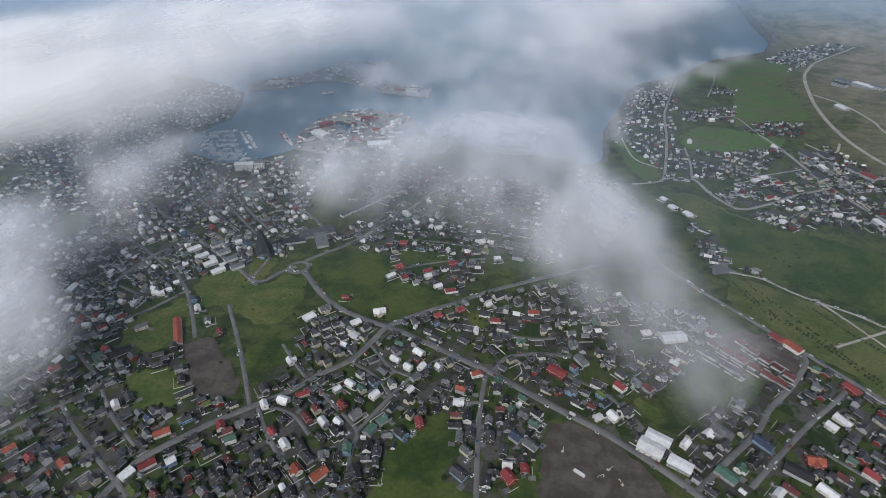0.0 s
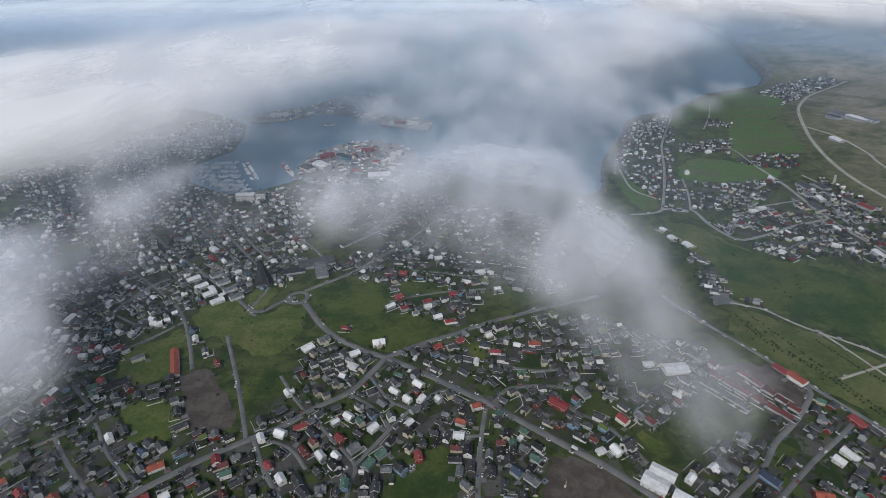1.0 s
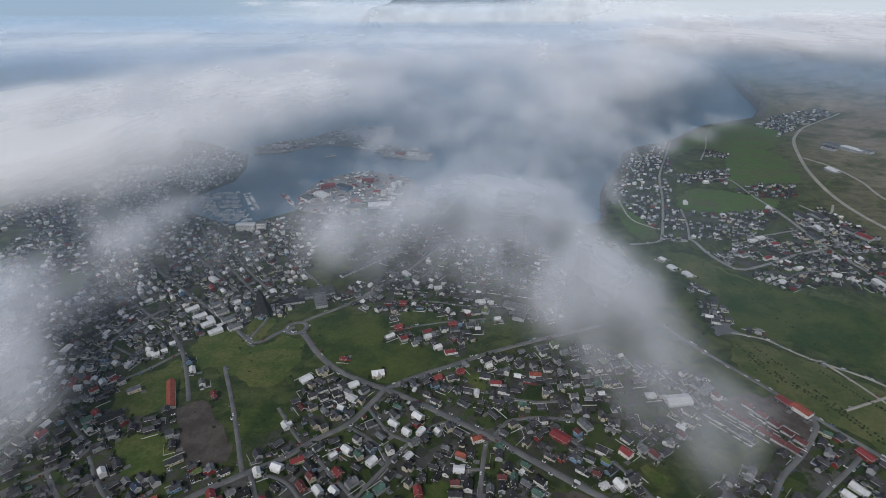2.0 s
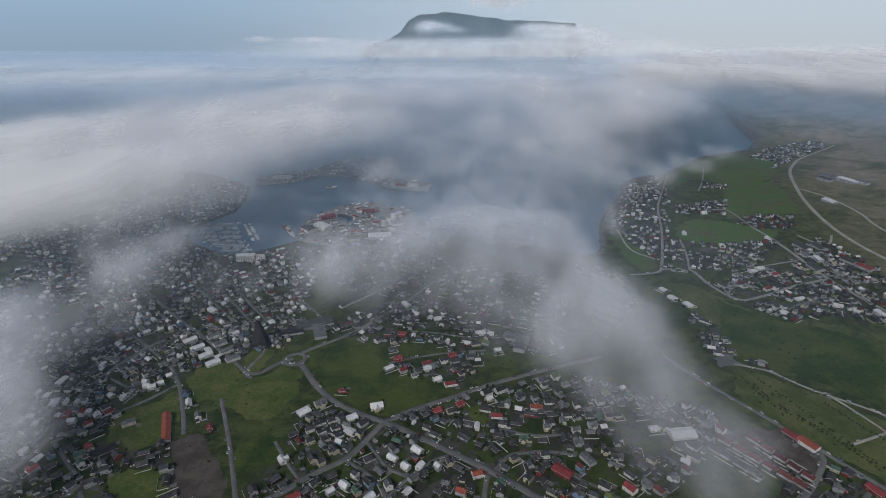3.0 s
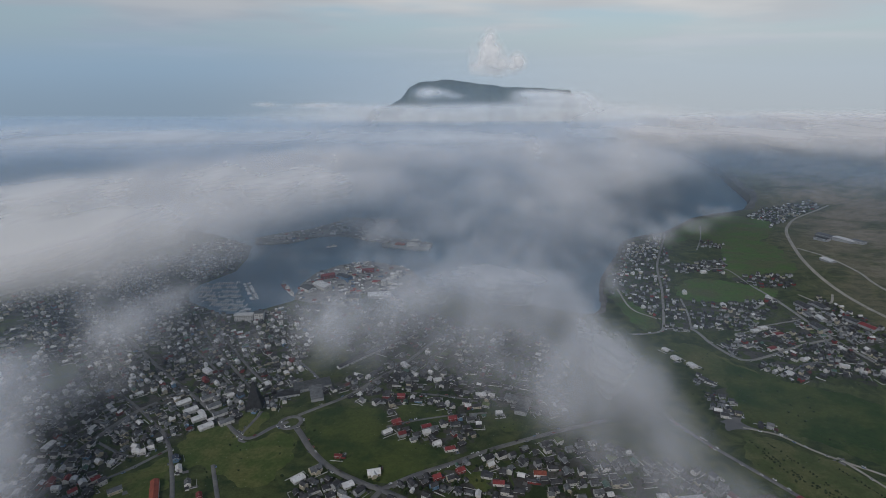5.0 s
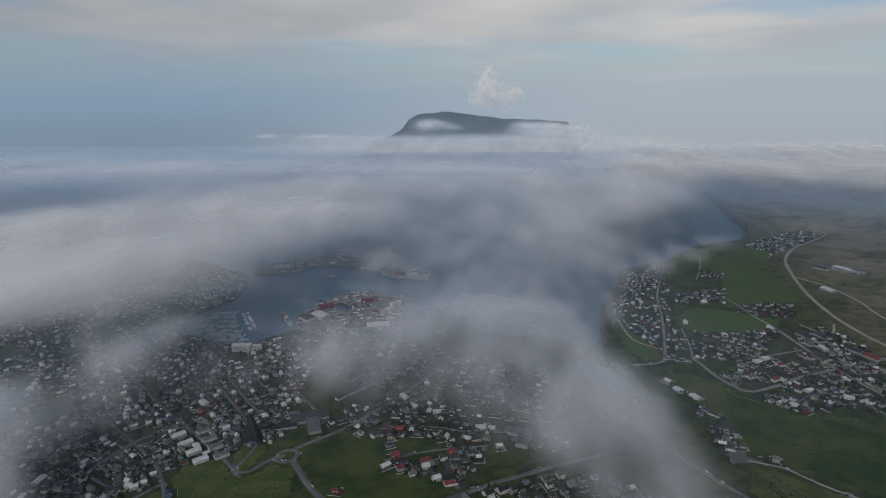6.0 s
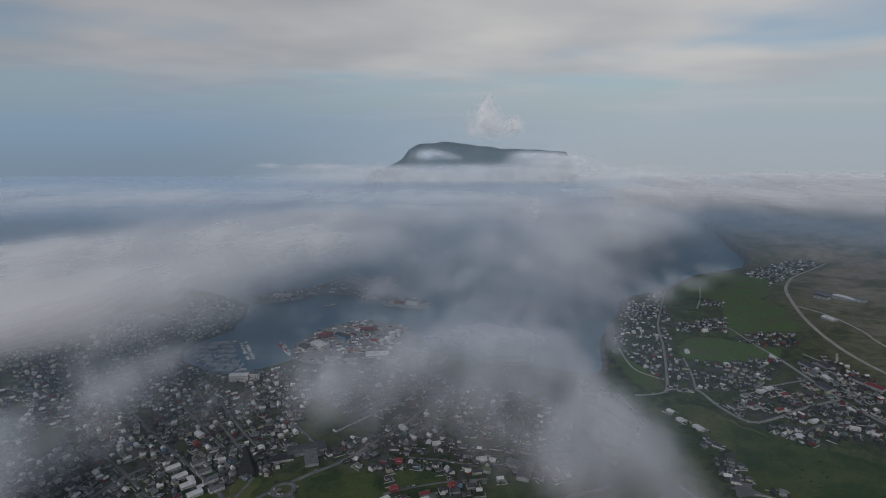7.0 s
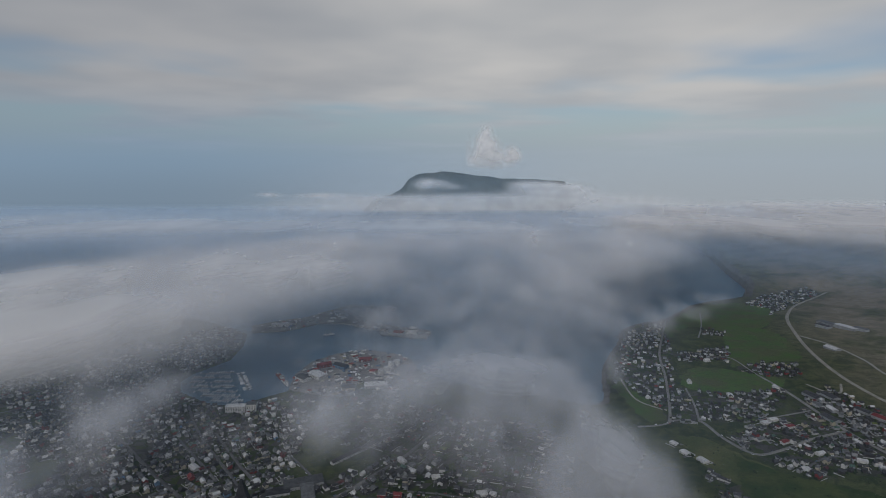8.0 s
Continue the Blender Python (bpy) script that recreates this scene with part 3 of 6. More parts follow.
HOMES += [(588, 1218, None, 'house', 'white', 'white', 1.2), (695, 1354, None, 'house', 'white', 'white', 1.2), (749, 1148, None, 'house', 'white', 'white', 1.2), (776, 1049, None, 'hall', 'grey', 'white', 1.1), (825, 1085, -82, 'hall', 'dark grey', 'grey', 1.5), (338, 498, -56, 'long', 'dull red', 'grey', 1.0), (372, 499, -58, 'long', 'dull red', 'grey', 0.9), (320, 484, -55, 'long', 'dark grey', 'grey', 1.0), (348, 483, -56, 'long', 'dull red', 'grey', 1.0), (380, 483, -57, 'long', 'dull red', 'grey', 0.9)]
HOMES += [(329, 472, -54, 'long', 'dark grey', 'grey', 1.0), (358, 469, -56, 'long', 'dull red', 'grey', 1.0), (387, 468, -57, 'long', 'dull red', 'grey', 0.9), (337, 460, -54, 'long', 'dark grey', 'grey', 1.0), (368, 455, -56, 'long', 'dull red', 'grey', 1.0), (394, 454, -57, 'long', 'dull red', 'grey', 0.9), (345, 449, -54, 'long', 'dark grey', 'grey', 1.0), (377, 442, -55, 'long', 'dull red', 'grey', 1.0), (401, 440, -56, 'long', 'dull red', 'grey', 0.9), (386, 430, -55, 'long', 'dull red', 'grey', 1.0)]
HOMES += [(-405, 736, 45, 'hall', 'white', 'white', 0.9), (-373, 750, 42, 'hall', 'grey', 'white', 0.9), (-383, 712, 43, 'hall', 'white', 'white', 0.9), (-353, 725, 41, 'hall', 'grey', 'white', 0.9), (-361, 689, 42, 'hall', 'white', 'white', 0.9), (-334, 702, 40, 'hall', 'grey', 'white', 0.9), (-341, 667, 41, 'hall', 'white', 'white', 0.9), (-316, 679, 39, 'hall', 'grey', 'white', 0.9), (-155, 528, 31, 'low', 'dark grey', 'white', 0.8), (-139, 534, 31, 'low', 'dark grey', 'white', 0.8)]
HOMES += [(-148, 514, 31, 'low', 'dark grey', 'white', 0.8), (-132, 520, 30, 'low', 'dark grey', 'white', 0.8), (-140, 501, 31, 'low', 'dark grey', 'white', 0.8), (-125, 507, 30, 'low', 'dark grey', 'white', 0.8)]

# fog banks: x, y, half-lengths across and along, turn of the long way in degrees, weight
FOG = {}
FOG['centre'] = [(-251, 834, 34, 102, 103, 0.27), (-193, 775, 50, 85, 101, 0.45), (-132, 795, 55, 79, 97, 0.45), (-180, 868, 49, 52, 99, 0.32), (-68, 962, 53, 66, 93, 0.56), (7, 1002, 66, 50, 90, 0.77), (72, 999, 68, 59, 87, 0.85), (144, 959, 58, 69, 83, 0.85), (200, 887, 52, 89, 80, 0.81), (236, 943, 42, 71, 79, 0.45), (221, 771, 41, 88, 78, 0.68), (238, 682, 39, 74, 76, 0.65), (253, 606, 36, 64, 74, 0.63), (266, 542, 33, 55, 72, 0.56), (270, 487, 31, 46, 70, 0.47)]
FOG['centre'] += [(272, 434, 29, 38, 69, 0.27), (-82, 856, 58, 83, 94, 0.45), (-4, 868, 59, 89, 90, 0.5), (73, 845, 58, 95, 86, 0.54), (131, 771, 49, 95, 83, 0.59), (72, 698, 38, 61, 86, 0.41), (163, 650, 36, 75, 80, 0.59), (194, 580, 35, 64, 77, 0.59), (-21, 743, 52, 67, 91, 0.23), (89, 621, 34, 52, 84, 0.25), (154, 561, 29, 46, 79, 0.41), (204, 482, 32, 44, 75, 0.32), (218, 426, 29, 35, 72, 0.25), (220, 377, 25, 29, 71, 0.2), (230, 345, 22, 25, 69, 0.15)]
FOG['centre'] += [(178, 396, 24, 35, 75, 0.13), (257, 366, 23, 28, 68, 0.18), (174, 492, 27, 36, 77, 0.18), (298, 405, 28, 36, 66, 0.18), (206, 316, 23, 21, 70, 0.14), (-116, 666, 48, 57, 97, 0.14)]
FOG['puff'] = [(-528, 808, 48, 89, 116, 0.56), (-557, 787, 36, 87, 118, 0.38), (-510, 856, 39, 81, 115, 0.38), (-477, 734, 36, 65, 116, 0.34), (-498, 925, 51, 51, 113, 0.25), (-615, 856, 29, 66, 119, 0.18), (-620, 725, 39, 46, 122, 0.23), (-480, 956, 32, 41, 112, 0.18)]
FOG['west'] = [(-570, 593, 37, 84, 124, 0.74), (-546, 609, 32, 69, 122, 0.6), (-477, 519, 27, 92, 121, 0.69), (-490, 472, 32, 89, 124, 0.66), (-436, 409, 24, 41, 123, 0.35), (-428, 462, 19, 56, 121, 0.32), (-427, 366, 20, 32, 124, 0.2), (-577, 669, 31, 37, 122, 0.37), (-482, 564, 17, 52, 120, 0.28), (-543, 497, 40, 211, 126, 0.83)]
FOG['coast'] = [(766, 1661, 65, 67, 69, 0.45), (912, 1773, 54, 61, 66, 0.54), (634, 1527, 38, 69, 71, 0.45), (495, 1401, 32, 127, 74, 0.36), (396, 1195, 21, 135, 75, 0.32), (990, 1794, 33, 39, 65, 0.45)]
FOG['quay'] = [(-224, 1685, 66, 93, 96, 0.85), (-295, 1788, 46, 83, 98, 0.55), (-131, 1596, 50, 39, 94, 0.5), (-111, 1547, 81, 53, 93, 0.2), (-417, 1409, 36, 47, 104, 0.4), (-328, 1377, 35, 40, 101, 0.3), (-268, 1382, 29, 45, 99, 0.3), (-180, 1364, 58, 35, 96, 0.22), (-333, 1262, 41, 35, 102, 0.2)]
FOG['veil'] = [(-908, 1117, 110, 79, 123, 0.35), (-764, 1168, 101, 64, 118, 0.3), (-652, 1262, 94, 70, 113, 0.35), (-538, 1325, 70, 92, 108, 0.35), (-473, 1393, 53, 59, 106, 0.12), (-517, 1024, 68, 77, 112, 0.34), (-389, 1054, 70, 94, 106, 0.2), (-367, 872, 81, 106, 108, 0.2), (-560, 684, 67, 109, 120, 0.2), (-466, 716, 87, 112, 115, 0.2)]
FOG['bay'] = [(-382, 1875, 262, 210, 100, 0.3), (29, 1836, 239, 426, 89, 0.42), (275, 1629, 199, 447, 82, 0.42), (130, 1273, 148, 187, 85, 0.36), (332, 1214, 71, 197, 77, 0.22), (-58, 1233, 105, 142, 92, 0.26), (-311, 1316, 83, 133, 101, 0.14), (686, 2001, 178, 422, 73, 0.36), (590, 1629, 83, 196, 73, 0.18), (458, 1629, 133, 290, 77, 0.22)]
FOG['ridge'] = [(1187, 2875, 320, 413, 68, 0.8), (1495, 2795, 312, 379, 63, 0.9), (1800, 2694, 301, 373, 57, 0.9), (2166, 2743, 279, 472, 53, 0.9), (1702, 3543, 463, 727, 65, 0.85), (2407, 3758, 529, 983, 58, 0.85), (2935, 3758, 453, 1167, 53, 0.85), (2740, 3016, 366, 804, 49, 0.85)]
FOG['deck'] = [(-825, 989, 97, 240, 127, 0.97), (-730, 1063, 98, 225, 122, 0.95), (-658, 1194, 96, 231, 117, 0.93), (-569, 1329, 99, 231, 111, 0.9), (-488, 1479, 97, 228, 107, 0.85), (-401, 1683, 106, 246, 102, 0.75), (-1113, 1459, 169, 330, 125, 0.8), (-939, 1532, 161, 304, 120, 0.8), (-826, 1751, 164, 326, 114, 0.8), (-679, 1971, 163, 340, 108, 0.75), (-492, 2145, 155, 328, 102, 0.65), (-307, 2251, 185, 322, 97, 0.6), (-52, 2251, 185, 287, 91, 0.55), (192, 2420, 198, 294, 86, 0.6), (440, 2420, 198, 335, 80, 0.6)]
FOG['deck'] += [(640, 2332, 167, 317, 75, 0.6), (893, 2514, 180, 332, 71, 0.65), (1168, 2616, 187, 323, 67, 0.7), (-111, 1701, 142, 226, 93, 0.45), (117, 1655, 139, 233, 86, 0.48), (351, 1701, 142, 269, 79, 0.42), (166, 1328, 113, 168, 83, 0.22), (588, 1779, 148, 257, 73, 0.44), (386, 1358, 101, 192, 75, 0.28), (814, 2033, 147, 253, 69, 0.4), (22, 1193, 77, 98, 89, 0.15), (-594, 971, 75, 108, 118, 0.7), (-528, 1074, 70, 115, 114, 0.65), (-651, 879, 59, 74, 123, 0.5)]
FOG['cap'] = [(1947, 2883, 213, 139, 0, 0.6), (2207, 2906, 245, 165, 0, 0.8), (2494, 2881, 274, 185, 0, 0.8), (2255, 3246, 307, 264, 0, 1.5), (2665, 3244, 410, 294, 0, 1.6), (3144, 3242, 410, 353, 0, 1.6), (1847, 3191, 201, 226, 0, 0.8), (2573, 3712, 468, 344, 0, 1.5), (3197, 3709, 585, 344, 0, 1.6), (1949, 3568, 262, 282, 0, 0.9), (2774, 4134, 780, 378, 0, 1.4), (3728, 4130, 780, 378, 0, 1.5), (3428, 4544, 1238, 399, 0, 1.4)]

# ---------------------------------------------------------------- helpers for building
def mesh_of(name, verts, faces, materials=(), smooth=False):
    me = bpy.data.meshes.new(name)
    me.from_pydata([tuple(map(float, v)) for v in verts], [], [tuple(map(int, f)) for f in faces])
    for m in materials:
        me.materials.append(m)
    if smooth:
        me.polygons.foreach_set("use_smooth", np.ones(len(me.polygons), bool))
    me.update()
    return me


def part(name, bm, material, parent=None, label=""):
    """Links a bmesh as one mesh object, under its thing if one is given."""
    me = bpy.data.meshes.new(name)
    bm.to_mesh(me)
    bm.free()
    me.materials.append(material)
    ob = new(name, me)
    if parent:
        ob.parent = parent
    return tagged(ob, label) if label else ob


def drape(x, y, lift):
    return float(ground_height(x, y)) + lift


def mask_value(ob, name, values):
    ob.data.attributes.new(name, "FLOAT", "POINT").data.foreach_set("value", np.asarray(values, np.float32).ravel())


def in_polygon(x, y, poly):
    x, y = np.asarray(x, float), np.asarray(y, float)
    inside = np.zeros(x.shape, bool)
    for (ax, ay), (bx, by) in zip(poly, poly[1:] + poly[:1]):
        if ay != by:
            inside ^= ((ay > y) != (by > y)) & (x < ax + (y - ay) * (bx - ax) / (by - ay))
    return inside


# ---------------------------------------------------------------- ground and sea
def axis(stops):
    """Grid lines that are close together where the land is looked at closely."""
    return np.concatenate([np.arange(a, b, s) for a, b, s in stops] + [[stops[-1][1]]])


gx = axis([(-9000, -2800, 500), (-2800, -950, 50), (-950, 1210, 11), (1210, 1700, 14), (1700, 2950, 34), (2950, 5400, 120), (5400, 9000, 600)])
gy = axis([(-9000, -500, 600), (-500, 160, 55), (160, 1690, 11), (1690, 2700, 18), (2700, 3500, 34), (3500, 5900, 120), (5900, 9000, 600)])
X, Y = np.meshgrid(gx, gy)
Z = ground_height(X, Y)
index = np.arange(X.size).reshape(X.shape)
quads = np.stack([index[:-1, :-1], index[:-1, 1:], index[1:, 1:], index[1:, :-1]], -1).reshape(-1, 4)
ground = new("ground", mesh_of("ground", np.stack([X, Y, Z], -1).reshape(-1, 3), quads, [LAND_COVER], True))
tagged(ground, "sloping green island ground of pasture, moor and gardens", "ground", kind="structure")
town = np.zeros(X.shape)
for _, poly in QUARTERS:
    town = np.maximum(town, in_polygon(X, Y, poly))
for _ in range(2):
    town[1:-1, 1:-1] = (town[1:-1, 1:-1] * 2 + town[:-2, 1:-1] + town[2:, 1:-1] + town[1:-1, :-2] + town[1:-1, 2:]) / 6
s = np.clip((X - 756 - 0.32 * (Y - 945)) / 350, 0, 1)
mask_value(ground, "town", town)
mask_value(ground, "moor", s)
sea = new("water", mesh_of("water", [(-14000, -14000, 0), (14000, -14000, 0), (14000, 14000, 0), (-14000, 14000, 0)], [(0, 1, 2, 3)], [SEA]))
tagged(sea, "calm blue-grey sea and harbour water", "water", kind="structure")


# ---------------------------------------------------------------- rocky shore
def smooth_line(points, step):
    """The points joined by a rounded line, at even steps."""
    p = np.array(points, float)
    p = np.concatenate([[2 * p[0] - p[1]], p, [2 * p[-1] - p[-2]]])
    out = []
    for a, b, c, d in zip(p[:-3], p[1:-2], p[2:-1], p[3:]):
        count = max(2, int(np.hypot(*(c - b)) / step))
        for t in np.linspace(0, 1, count, endpoint=False):
            out.append(0.5 * (2 * b + (c - a) * t + (2 * a - 5 * b + 4 * c - d) * t * t + (3 * b - a - 3 * c + d) * t ** 3))
    out.append(p[-2])
    return np.array(out)


def rocky_shore(label, points, high, deep):
    """A jagged band of dark rock between the water and the land, from the sea bed up to the turf."""
    local = random.Random(len(points))
    line = smooth_line(points, 9.0)
    way = np.gradient(line, axis=0)
    way /= np.linalg.norm(way, axis=1)[:, None]
    out = np.stack([-way[:, 1], way[:, 0]], -1)
    verts, faces = [], []
    tallest = high
    for i, (p, o) in enumerate(zip(line, out)):
        high = max(4.0, tallest * min(1.0, (i + 1) / 12))
        back = p - o * (deep + local.uniform(-3, 5))
        top = float(ground_height(back[0], back[1])) + 0.6
        for f, z in ((local.uniform(5, 10), -2.0), (local.uniform(1, 5), high * local.uniform(0.2, 0.4)), (local.uniform(-4, 1), high * local.uniform(0.55, 0.9)), (-deep * 0.6, min(top + 1, max(top - 3, high)) * local.uniform(0.94, 1.03))):
            q = p + o * f
            verts.append((q[0], q[1], z))
        verts.append((back[0], back[1], top))
        if i:
            faces += [(5 * i - 5 + k, 5 * i - 4 + k, 5 * i + 1 + k, 5 * i + k) for k in range(4)]
    return tagged(new("cliff", mesh_of("cliff", verts, faces, [ROCK])), label, "cliff", kind="structure")


rocky_shore("dark sea cliff below the bare headland", [p for p in LAND_EAST if 2090 < p[1] < 3950], 38, 24)
rocky_shore("low dark rocks along the shore of the bay", [p for p in LAND_EAST if p[0] > 330 and p[1] < 2120], 5, 9)

# ---------------------------------------------------------------- streets and fields
def ribbon(name, line, half, material, lift, label, category):
    """A strip of paving that follows the ground, with a low edge on both sides."""
    way = np.gradient(line, axis=0)
    way /= np.linalg.norm(way, axis=1)[:, None] + 1e-9
    side = np.stack([-way[:, 1], way[:, 0]], -1)
    verts, faces = [], []
    for off, down in ((-half - 0.4, -0.5), (-half, 0.0), (0.0, 0.12), (half, 0.0), (half + 0.4, -0.5)):
        q = line + side * off
        verts.append(np.column_stack([q, np.maximum(ground_height(q[:, 0], q[:, 1]), 1.0) + lift + down]))
    verts = np.stack(verts, 1).reshape(-1, 3)
    for i in range(len(line) - 1):
        for k in range(4):
            a = i * 5 + k
            faces.append((a, a + 1, a + 6, a + 5))
    return tagged(new(name, mesh_of(name, verts, faces, [material], True)), label, category, kind="structure")


LINES = []
for i, (kind, width, points) in enumerate(STREETS):
    line, width = smooth_line(points, 6.0), width * 0.88
    LINES.append((width, line))
    if kind == "path":
        ribbon("road", line, width / 2, GRAVEL, 0.42, "pale gravel road over open pasture", "road")
    elif kind == "main":
        ribbon("road", line, width / 2, PALE_ASPHALT if points[0][0] > 380 and points[0][1] > 900 else ASPHALT, 0.50, "worn grey asphalt main road through the town", "road")
    else:
        ribbon("road", line, width / 2, PALE_ASPHALT if points[0][0] > 380 and points[0][1] > 900 else ASPHALT, 0.40, "narrow grey asphalt residential street between houses", "road")


def field(kind, poly, i):
    """A field or lot laid on the ground, cut to its outline on a fine grid."""
    bm = bmesh.new()
    poly = [(x + 3.0 * math.sin(y / 7.3 + i) + 2.0 * math.sin((x + y) / 3.9), y + 3.0 * math.sin(x / 6.7 + 2 * i) + 2.0 * math.sin((x - y) / 4.3))
            for x, y in smooth_line(poly + poly[:1], 5.0)[:-1]]
    face = bm.faces.new([bm.verts.new((x, y, 0)) for x, y in poly])
    xs, ys = [p[0] for p in poly], [p[1] for p in poly]
    step = max(9.0, (max(xs) - min(xs)) / 30)
    for k in range(1, int((max(xs) - min(xs)) / step) + 1):
        bmesh.ops.bisect_plane(bm, geom=bm.verts[:] + bm.edges[:] + bm.faces[:], plane_co=(min(xs) + k * step, 0, 0), plane_no=(1, 0, 0))
    for k in range(1, int((max(ys) - min(ys)) / step) + 1):
        bmesh.ops.bisect_plane(bm, geom=bm.verts[:] + bm.edges[:] + bm.faces[:], plane_co=(0, min(ys) + k * step, 0), plane_no=(0, 1, 0))
    co = np.array([v.co for v in bm.verts])
    for v, z in zip(bm.verts, ground_height(co[:, 0], co[:, 1])):
        v.co.z = z + 0.22 + 0.01 * (i % 7)
    bmesh.ops.recalc_face_normals(bm, faces=bm.faces[:])
    if sum(f.normal.z for f in bm.faces) < 0:
        bmesh.ops.reverse_faces(bm, faces=bm.faces[:])
    material, name, label = {"paved": (ASPHALT, "paved_yard", "grey paved yard beside the gravel road"),
                             "green": (BRIGHT_LAWN, "lawn", "bright yellowish green grass field in town"),
                             "lawn": (LAWN, "lawn", "open dark green grass field between houses"),
                             "meadow": (MEADOW, "meadow", "bright green hay meadow on the slope"),
                             "deep": (DEEP_MEADOW, "meadow", "deep green rough meadow on the slope"),
                             "pasture": (PASTURE, "pasture", "dull olive grazed pasture on the slope"),
                             "dirt": (DIRT, "bare_lot", "brown bare earth lot cleared for building")}[kind]
    return tagged(part(name, bm, material), label, "field", kind="structure")


for i, (kind, poly) in enumerate(FIELDS):
    field(kind, poly, i)

# ---------------------------------------------------------------- houses
def house_shell(length, width, wall, rise, over=0.35, wing=0.0):
    """Verts and faces of the walls and of the roof slab of a gabled house, the ridge along x; wing: a cross gable that long."""
    a, b = length / 2, width / 2
    walls_v = [(-a, -b, -2.5), (a, -b, -2.5), (a, b, -2.5), (-a, b, -2.5), (-a, -b, wall), (a, -b, wall), (a, b, wall), (-a, b, wall), (-a, 0, wall + rise), (a, 0, wall + rise)]
    walls_f = [(0, 1, 5, 4), (2, 3, 7, 6), (1, 2, 6, 9, 5), (3, 0, 4, 8, 7)]
    a2, b2, drop, th = a + over, b + over, over * rise / b, 0.3
    def slab(pts, out_v, out_f):
        k = len(out_v)
        out_v += pts + [(x, y, z + th) for x, y, z in pts]
        q = len(pts)
        out_f.append(tuple(k + q + i for i in range(q)))
        out_f.append(tuple(k + i for i in reversed(range(q))))
        for i in range(q):
            j = (i + 1) % q
            out_f.append((k + i, k + j, k + q + j, k + q + i))
    roof_v, roof_f = [], []
    slab([(-a2, -b2, wall - drop), (a2, -b2, wall - drop), (a2, 0, wall + rise), (-a2, 0, wall + rise)], roof_v, roof_f)
    slab([(a2, b2, wall - drop), (-a2, b2, wall - drop), (-a2, 0, wall + rise), (a2, 0, wall + rise)], roof_v, roof_f)
    if wing:
        h, c = width * 0.34, -b - wing
        k = len(walls_v)
        walls_v += [(-h, c, -2.5), (h, c, -2.5), (h, 0, -2.5), (-h, 0, -2.5), (-h, c, wall), (h, c, wall), (h, 0, wall), (-h, 0, wall), (0, c, wall + rise * 0.8)]
        walls_f += [(k, k + 1, k + 5, k + 8, k + 4), (k + 1, k + 2, k + 6, k + 5), (k + 3, k, k + 4, k + 7)]
        dr = over * rise * 0.8 / h
        slab([(0, c - over, wall + rise * 0.8), (0, 0, wall + rise * 0.8), (-h - over, 0, wall - dr), (-h - over, c - over, wall - dr)], roof_v, roof_f)
        slab([(0, 0, wall + rise * 0.8), (0, c - over, wall + rise * 0.8), (h + over, c - over, wall - dr), (h + over, 0, wall - dr)], roof_v, roof_f)
    return walls_v, walls_f, roof_v, roof_f


def block(x0, y0, z0, x1, y1, z1):
    v = [(x0, y0, z0), (x1, y0, z0), (x1, y1, z0), (x0, y1, z0), (x0, y0, z1), (x1, y0, z1), (x1, y1, z1), (x0, y1, z1)]
    return v, [(0, 3, 2, 1), (4, 5, 6, 7), (0, 1, 5, 4), (1, 2, 6, 5), (2, 3, 7, 6), (3, 0, 4, 7)]


SHAPES = {"cottage": (9.5, 7.5, 3.6, 3.0, 0.0), "house": (11.0, 8.0, 5.0, 2.6, 0.0), "long": (14.0, 8.0, 3.4, 2.2, 0.0), "winged": (11.5, 7.8, 4.4, 2.8, 3.6),
          "tall": (9.0, 8.0, 6.2, 2.6, 0.0), "low": (13.0, 9.5, 3.2, 1.1, 0.0), "shed": (5.5, 4.2, 2.5, 1.2, 0.0), "hall": (22.0, 12.0, 4.5, 1.8, 0.0), "row": (54.0, 9.5, 4.2, 2.6, 0.0)}
SHARED = {}


def roof_mesh(verts, faces, roof, wall):
    """Roof slabs with painted barge boards along their edges."""
    me = mesh_of("roof", verts, faces, [ROOFS[roof], TRIM if wall != "grey" else WALLS["black"]])
    me.polygons.foreach_set("material_index", np.array([0 if k % 6 < 2 else 1 for k in range(len(faces))], np.int32))
    return me


def shared(key, make):
    if key not in SHARED:
        SHARED[key] = make()
    return SHARED[key]


def frame_window(w=1.3, h=1.3):
    """A window set in the wall: a projecting white casing round a dark pane."""
    verts, faces, mats = [], [], []
    for (x0, y0, z0, x1, y1, z1), m in (((-w / 2, -0.05, 0, w / 2, 0.10, h), 1), ((-w / 2 - 0.12, -0.10, h, w / 2 + 0.12, 0.10, h + 0.14), 0), ((-w / 2 - 0.12, -0.14, -0.12, w / 2 + 0.12, 0.10, 0), 0),
                                        ((-w / 2 - 0.12, -0.10, 0, -w / 2, 0.10, h), 0), ((w / 2, -0.10, 0, w / 2 + 0.12, 0.10, h), 0)):
        v, f = block(x0, y0, z0, x1, y1, z1)
        faces += [tuple(i + len(verts) for i in q) for q in f]
        mats += [m] * 6
        verts += v
    me = mesh_of("window", verts, faces, [WALLS["white"], GLASS])
    me.polygons.foreach_set("material_index", np.array(mats, np.int32))
    return me


def child(name, me, parent, m=None):
    ob = new(name, me)
    ob.parent = parent
    if m is not None:
        ob.matrix_basis = m
    return ob


